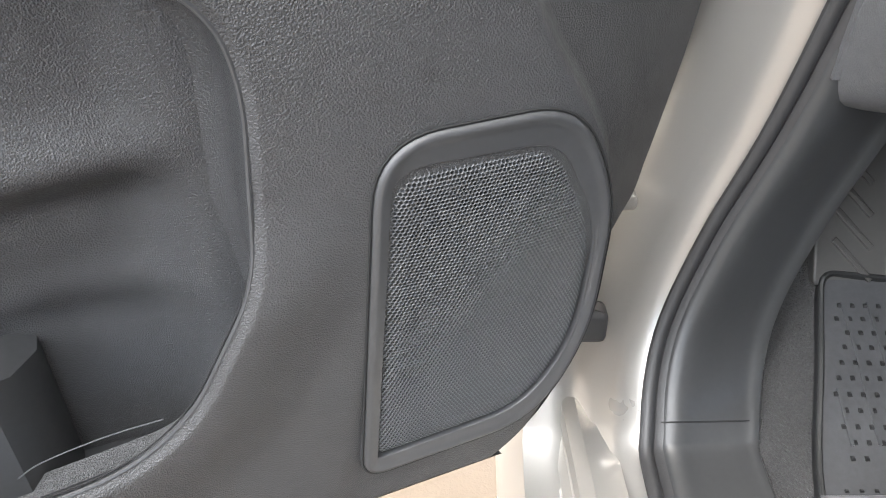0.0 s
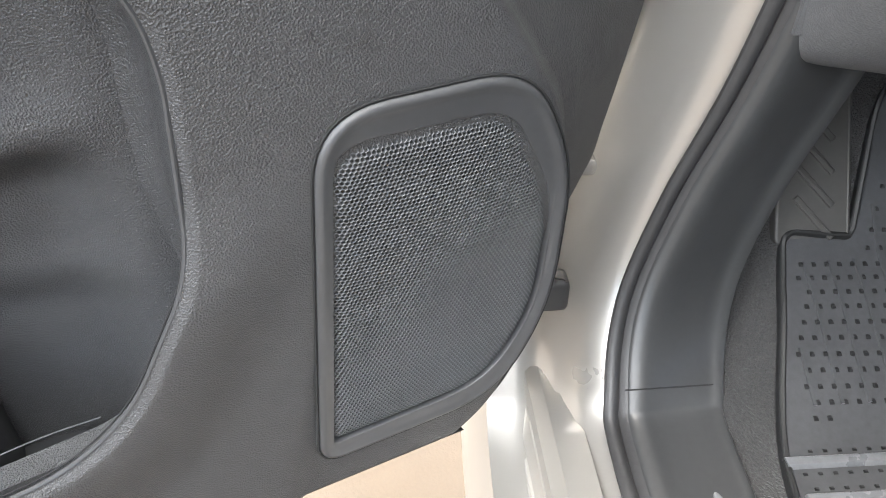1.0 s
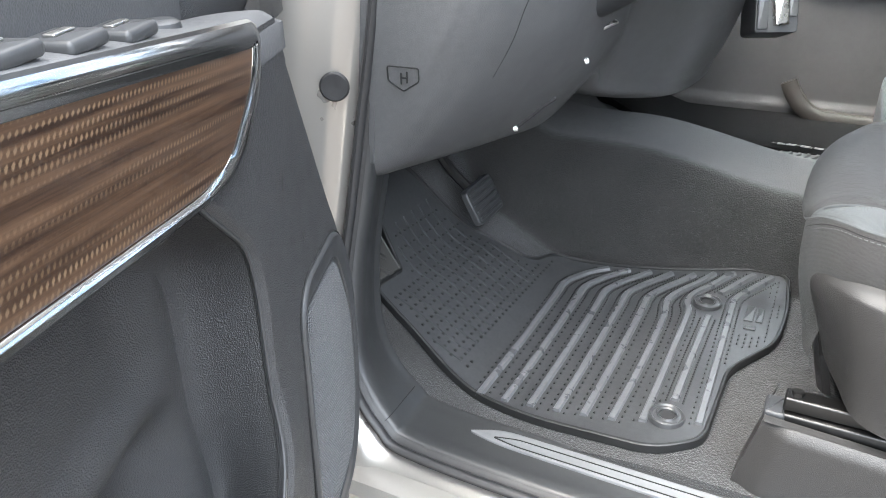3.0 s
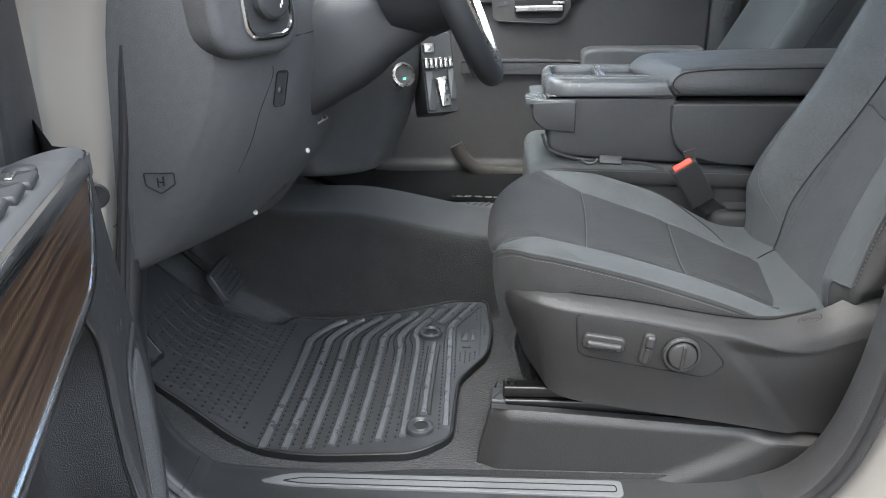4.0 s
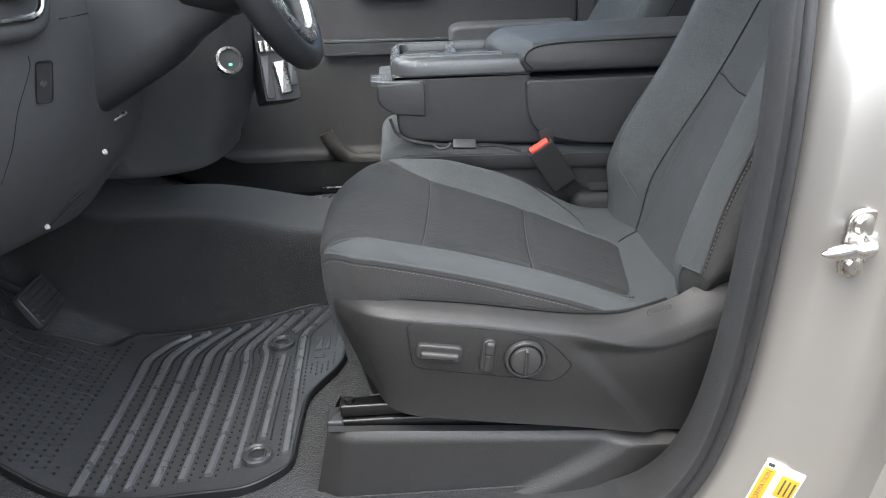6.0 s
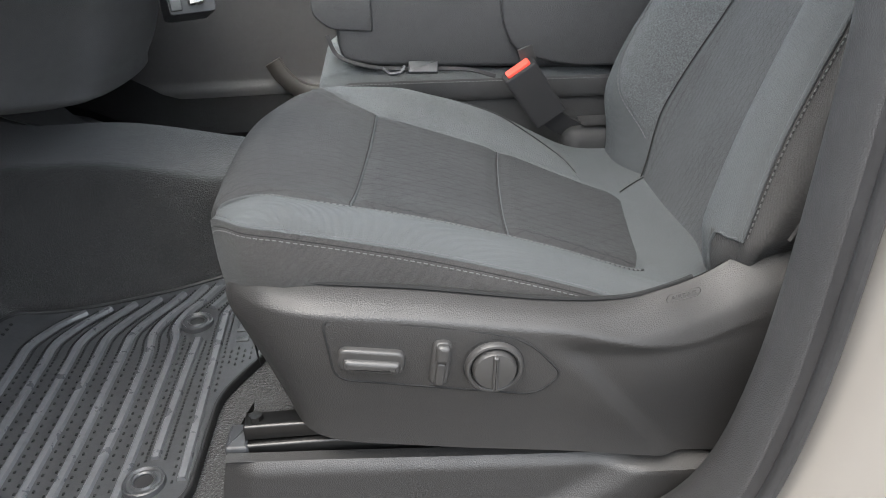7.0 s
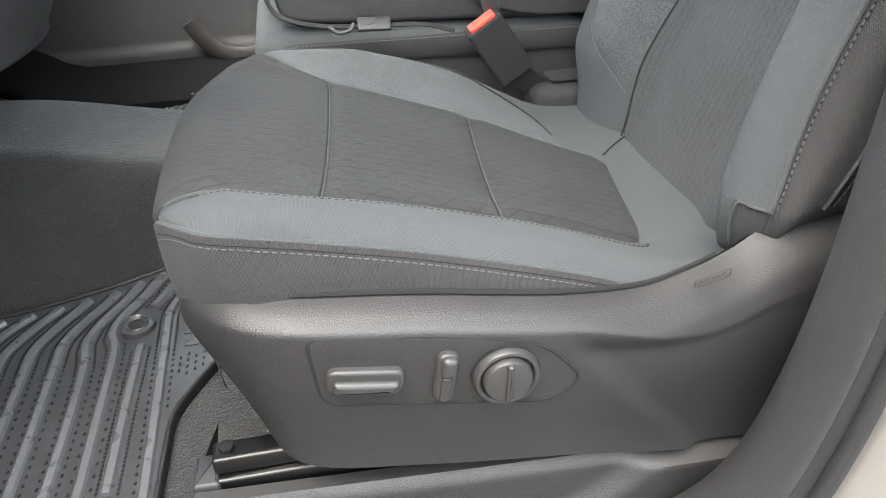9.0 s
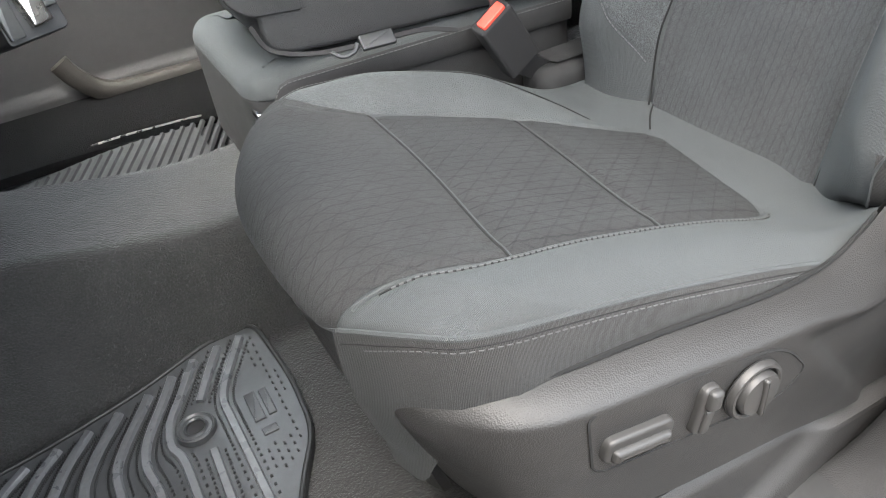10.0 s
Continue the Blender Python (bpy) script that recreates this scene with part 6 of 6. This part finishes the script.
# driver's buckle
buckle = thing("seat_belt_buckle", "black seat belt buckle with a red release button", "seat belt buckle")
BK = Matrix.Translation((0.490, 0.968, 0.958)) @ pose(0, 0, 0, 12, -33, 0)
part("buckle_case", join(slab(rounded([(-0.026, -0.014), (0.026, -0.014), (0.026, 0.014), (-0.026, 0.014)], 0.006, 4), -0.062, 0.034, 0.004, BK)), WEB, buckle)
part("release_button", slab(rounded([(-0.019, -0.0105), (0.019, -0.0105), (0.019, 0.005), (-0.019, 0.005)], 0.003, 3), 0.032, 0.0385, 0.0015, BK), RED, buckle, "red release button")
part("latch_tongue", slab(rounded([(0.0, 0.006), (0.022, 0.006), (0.022, 0.009), (0.0, 0.009)], 0.001, 2), 0.030, 0.056, 0.0005, BK @ pose(0, 0, 0, 0, 14, 0)), SWITCH, buckle)
part("strap", sweep(spline([BK @ Vector((0, 0, -0.045)), BK @ Vector((0.004, 0, -0.075)), BK @ Vector((0.02, 0.004, -0.115))], 5), [(-0.0035, -0.016), (0.0035, -0.016), (0.0035, 0.016), (-0.0035, 0.016)], (1, 0, 0.3)), WEB, buckle)
anchor = tagged(part("belt_anchor_cover", join(pad(0.545, 0.72, 0.965, 1.03, 0.80, 0.885, 0.02)), MIDV), "black plastic belt anchor cover between the seats", "trim cover")

# ---- passenger side ----
pdoor = thing("passenger_door", "closed passenger door with black inner panel and bright handle", "car door")
PY = 1.96


def pd(u, v):
    x, z = -0.42 + 1.175 * u, 0.63 + 0.78 * v
    w = 0.0
    w += 0.016 * smoothstep(0.0, 0.015, z - (1.205 + 0.05 * smoothstep(0.33, 0.44, x)))
    w += 0.012 * smoothstep(0.985, 0.965, z) * smoothstep(0.72, 0.70, z)
    return (x, PY - w, z)


part("inner_panel", sheet(pd, 110, 90, (0, 0.05, 0)), PDOOR, pdoor, "black plastic door panel", 45)
PX = Matrix(((1, 0, 0, 0), (0, 0, -1, PY), (0, 1, 0, 0), (0, 0, 0, 1)))
recess = rounded([(0.095, 1.165, 0.03), (0.30, 1.155, 0.03), (0.335, 1.19, 0.03), (0.335, 1.31, 0.02), (0.10, 1.31, 0.02)], 0.02, 6)
hr = part("handle_surround", slab(recess, 0.0, 0.020, 0.003, PX), PDOOR, pdoor)
part("surround_rim", tube([PX @ Vector((p.x, p.y, 0.0205)) for p in recess], 0.002, 5, True), SMOOTH, hr)
part("cup", slab(rounded([(0.165, 1.172), (0.315, 1.172), (0.315, 1.24), (0.165, 1.24)], 0.015, 4), 0.019, 0.0212, 0.001, PX), BLACK, hr)
part("pull_handle", slab(rounded([(0.165, 1.190), (0.312, 1.192), (0.312, 1.212), (0.165, 1.210)], 0.006, 4), 0.024, 0.036, 0.004, PX), CHROME, hr, "bright chrome pull handle")
part("lock_tab", slab(rounded([(0.28, 1.214), (0.316, 1.214), (0.316, 1.222), (0.28, 1.222)], 0.003, 3), 0.024, 0.032, 0.002, PX), STEEL, hr)
part("lock_switch", slab(rounded([(0.112, 1.205), (0.150, 1.212), (0.150, 1.238), (0.122, 1.238)], 0.003, 3), 0.019, 0.0235, 0.001, PX), GLOSSY, hr)
part("veneer_strip", slab(rounded([(0.0, 1.002), (0.375, 0.998), (0.375, 1.036), (0.0, 1.040)], 0.004, 3), 0.010, 0.022, 0.003, PX), SMOOTH, pdoor, "near-black trim strip")
part("bright_line", slab(rounded([(0.0, 1.042), (0.375, 1.038), (0.375, 1.045), (0.0, 1.049)], 0.001, 2), 0.012, 0.024, 0.001, PX), GLOSSY, pdoor)
part("armrest", join(slab(rounded([(0.372, 0.99, 0.02), (0.372, 1.075, 0.02), (0.40, 1.086, 0.02), (0.74, 1.086, 0.01), (0.74, 0.99, 0.02)], 0.01, 5), 0.0, 0.075, 0.012, PX)), DASH, pdoor)
part("pocket_lip", sweep(spline([(-0.018, PY - 0.033, 0.775), (0.004, PY - 0.034, 0.735), (0.05, PY - 0.035, 0.692), (0.12, PY - 0.035, 0.680), (0.30, PY - 0.035, 0.676), (0.7, PY - 0.035, 0.676)], 6), [(-0.022, -0.012), (-0.022, 0.006), (-0.014, 0.012), (0.012, 0.012), (0.020, 0.006), (0.020, -0.012)], (0, -1, 0)), TAN, pdoor, "worn tan pocket lip")
structure("wall_passenger", join(box(-0.9, 2.0, 0.45, 1.4, 2.06, 1.30, 0.01), box(0.80, 1.95, 0.60, 1.4, 2.0, 1.9, 0.01), box(-0.86, 1.955, 0.55, -0.42, 2.0, 1.30, 0.01)), DASH, "dark side wall of the cab", "wall")
part("pillar_trim", sheet(lambda u, v: (0.762 + 0.10 * u, 1.945 - 0.01 * math.sin(math.pi * u) - 0.10 * max(0, v - 0.6), 0.65 + 1.2 * v), 8, 12, (0, 0.02, 0)), SWITCH, thing("passenger_pillar", "grey plastic passenger side pillar trim", "pillar trim", kind="structure"))
pbelt = thing("passenger_belt", "black seat belt webbing hanging on the pillar", "seat belt")
part("webbing", box(0.80, 1.925, 0.75, 0.84, 1.928, 1.75, 0.001), SEALR, pbelt)
part("guide", box(0.79, 1.915, 1.17, 0.815, 1.93, 1.215, 0.004), SMOOTH, pbelt)
pseat = thing("front_passenger_chair", "grey cloth passenger seat behind the console", "car seat")


def pback(k):
    z = 0.95 + 0.62 * k
    x = 0.782 + 0.56 * (z - 1.137)
    y0, y1 = 1.42, 1.90
    return [Vector((x - 0.00 + a, y, z + b)) for a, y, b in ((0.05, y0, -0.02), (0.012, y0 + 0.012, 0), (0.0, y0 + 0.04, 0), (0.015, y0 + 0.09, 0), (0.055, y0 + 0.13, 0), (0.06, 1.66, 0), (0.055, y1 - 0.13, 0), (0.022, y1 - 0.04, 0), (0.04, y1, 0), (0.13, y1, -0.05), (0.17, y1 - 0.04, -0.06), (0.17, y0 + 0.04, -0.06), (0.13, y0, -0.05))]


part("backrest", rings([spline(pback(k / 10), 4, True) for k in range(11)]), CLOTH, pseat, "grey cloth backrest", 50, UPRIGHT)
part("back_seam", tube([pback(k / 10)[0] + Vector((0.0, -0.001, 0)) for k in range(11)], 0.002, 5), SEAM, pseat)
part("back_shell", rings([[pback(k / 10)[i] + Vector((0.0, (-0.003 if i in (0, 12, 11) else 0.003), 0)) for i in (0, 12, 11, 10, 9)] for k in range(11)], False, False), SMOOTH, pseat, "black backrest shell")
part("cushion", pad(0.30, 0.84, 1.42, 1.92, 0.90, 0.985, 0.03, 0.06), CLOTH, pseat, "grey cloth cushion", 60, FLAT)
part("seat_base", slab(rounded([(0.36, 1.45), (0.80, 1.45), (0.80, 1.90), (0.36, 1.90)], 0.03, 5), 0.66, 0.93, 0.004), SMOOTH, pseat)
pmat = thing("passenger_mat", "black ribbed rubber passenger floor mat", "floor mat")
part("mat_base", sheet(lambda u, v: (-0.54 + 0.72 * u, 1.40 + 0.315 * v, floor_z(-0.54 + 0.72 * u, 1.6) + 0.012), 24, 6, (0, 0, -0.008)), RUBBER, pmat)
for k in range(34):
    x0 = -0.56 + 0.021 * k
    part("rib", sweep([Vector((x0 + 0.45 * (y - 1.42), y, floor_z(x0 + 0.45 * (y - 1.42), 1.6) + 0.013)) for y in (1.42, 1.50, 1.58, 1.65, 1.705)], [(-0.006, -0.002), (-0.003, 0.004), (0.003, 0.004), (0.006, -0.002)], (0, 0, 1)), RUBBER, pmat)
pend = tagged(part("passenger_sill_strip", tube(spline([(-0.02, 1.728, 0.664), (0.04, 1.724, 0.666), (0.16, 1.708, 0.666), (0.20, 1.703, 0.664)], 5), 0.0022, 6), STEEL), "thin bright sill strip on the passenger side", "sill strip")

structure("passenger_sill", sheet(lambda u, v: (-0.86 + 1.66 * u, 1.735 + 0.222 * v - 0.03 * smoothstep(0.45, 0.62, u), 0.652 + 0.03 * v ** 0.6 + 0.09 * smoothstep(0.36, 0.22, u)), 40, 10, (0, 0, -0.02)), PSILL, "black felt sill along the passenger door", "sill trim")

# ---- details on the driver's side pillar ----
striker = thing("door_striker", "steel door striker bolted to the painted pillar", "door striker")
ST = Matrix.Translation((0.672, 0.281, 1.070)) @ Matrix(((0.97, 0.06, -0.22, 0), (0.22, 0.0, -0.975, 0), (-0.06, 0.998, -0.01, 0), (0, 0, 0, 1)))
part("base_plate", slab(rounded([(-0.022, -0.036), (0.022, -0.036), (0.022, 0.036), (-0.022, 0.036)], 0.018, 5), -0.004, 0.004, 0.002, ST), STEEL, striker)
for h in (-0.022, 0.022):
    part("bolt", lathe([(0, 0), (0.0115, 0), (0.0115, 0.003), (0.008, 0.006), (0.0, 0.006)], ST @ Matrix.Translation((-0.002, h, 0.003)), 16), STEEL, striker)
part("pin_stub", lathe([(0.0, 0.0), (0.011, 0.0), (0.009, 0.006), (0.0085, 0.016), (0.0, 0.020)], ST @ Matrix.Translation((0.006, 0.0, 0.002)), 16), CHROME, striker)
part("striker_pin", lathe([(0.0, -0.006), (0.0085, -0.004), (0.0088, 0.012), (0.0066, 0.017), (0.0076, 0.021), (0.0079, 0.034), (0.0062, 0.048), (0.0040, 0.055), (0.0018, 0.0585), (0.0, 0.0590)], ST @ Matrix.Translation((0.008, 0.0, 0.016)) @ pose(0, 0, 0, 0, -90, 0), 18), CHROME, striker, "tapered bright striker pin")
tag = thing("pillar_label", "white and yellow printed paper label stuck on the pillar", "label")


def frame_spot(z, a, b):
    """A place on the painted frame behind the seat: a outwards from the opening, b towards the street."""
    i = min((k for k in range(60, N)), key=lambda k: abs(OPENING[k].z - z) + (0 if OPENING[k].x > 0.5 else 9))
    t = (OPENING[i + 1] - OPENING[i - 1]).normalized()
    if t.z < 0:
        t = -t
    out = Vector((t.z, 0, -t.x)).normalized()
    return OPENING[i] + out * a + Vector((0, -b, 0)), t, out


spot, ex, out = frame_spot(0.765, 0.058, 0.0390)
ey = -(out * 0.053 + Vector((0, -0.024, 0))).normalized()
ez = ex.cross(ey).normalized()
ex = ey.cross(ez)
LB = Matrix.Translation(spot + ez * 0.0034) @ Matrix(((ex.x, ey.x, ez.x, 0), (ex.y, ey.y, ez.y, 0), (ex.z, ey.z, ez.z, 0), (0, 0, 0, 1)))
part("paper", box(-0.065, -0.022, -0.004, 0.045, 0.022, 0.0010, 0.0004, LB), WHITE, tag)
part("yellow_band", box(-0.063, 0.008, 0.0009, 0.036, 0.0205, 0.0014, 0.0002, LB), YELLOW, tag)
part("yellow_block", box(0.004, -0.020, 0.0009, 0.034, 0.0, 0.0014, 0.0002, LB), YELLOW, tag)
for k in range(5):
    part("print_bar", box(-0.060, -0.0195 + 0.0053 * k, 0.0009, -0.002, -0.0175 + 0.0053 * k, 0.0013, 0.0002, LB), INK, tag)
for k in range(3):
    part("print_bar", box(0.008, -0.0175 + 0.0055 * k, 0.0013, 0.030, -0.0155 + 0.0055 * k, 0.0017, 0.0002, LB), INK, tag)
part("print_mark", box(0.0385, 0.012, 0.0009, 0.043, 0.019, 0.0014, 0.0002, LB), INK, tag)
title = bpy.data.curves.new("label_title", "FONT")
title.body, title.size, title.extrude, title.align_x, title.align_y = "LOADING INFORMATION", 0.0082, 0.0001, "RIGHT", "CENTER"
word = new("label_text", title)
word.matrix_basis = LB @ Matrix.Translation((0.034, 0.0142, 0.0015))
word.data.materials.append(INK)
word.parent = tag
plug = tagged(part("body_plug", lathe([(0, 0), (0.0175, 0), (0.0185, 0.002), (0.016, 0.005), (0.0, 0.0042)], Matrix.Translation((-0.437, 0.431, 1.091)) @ pose(0, 0, 0, 90, 0, 28.7), 28), SEALR), "round black rubber plug in the door pillar", "plug")
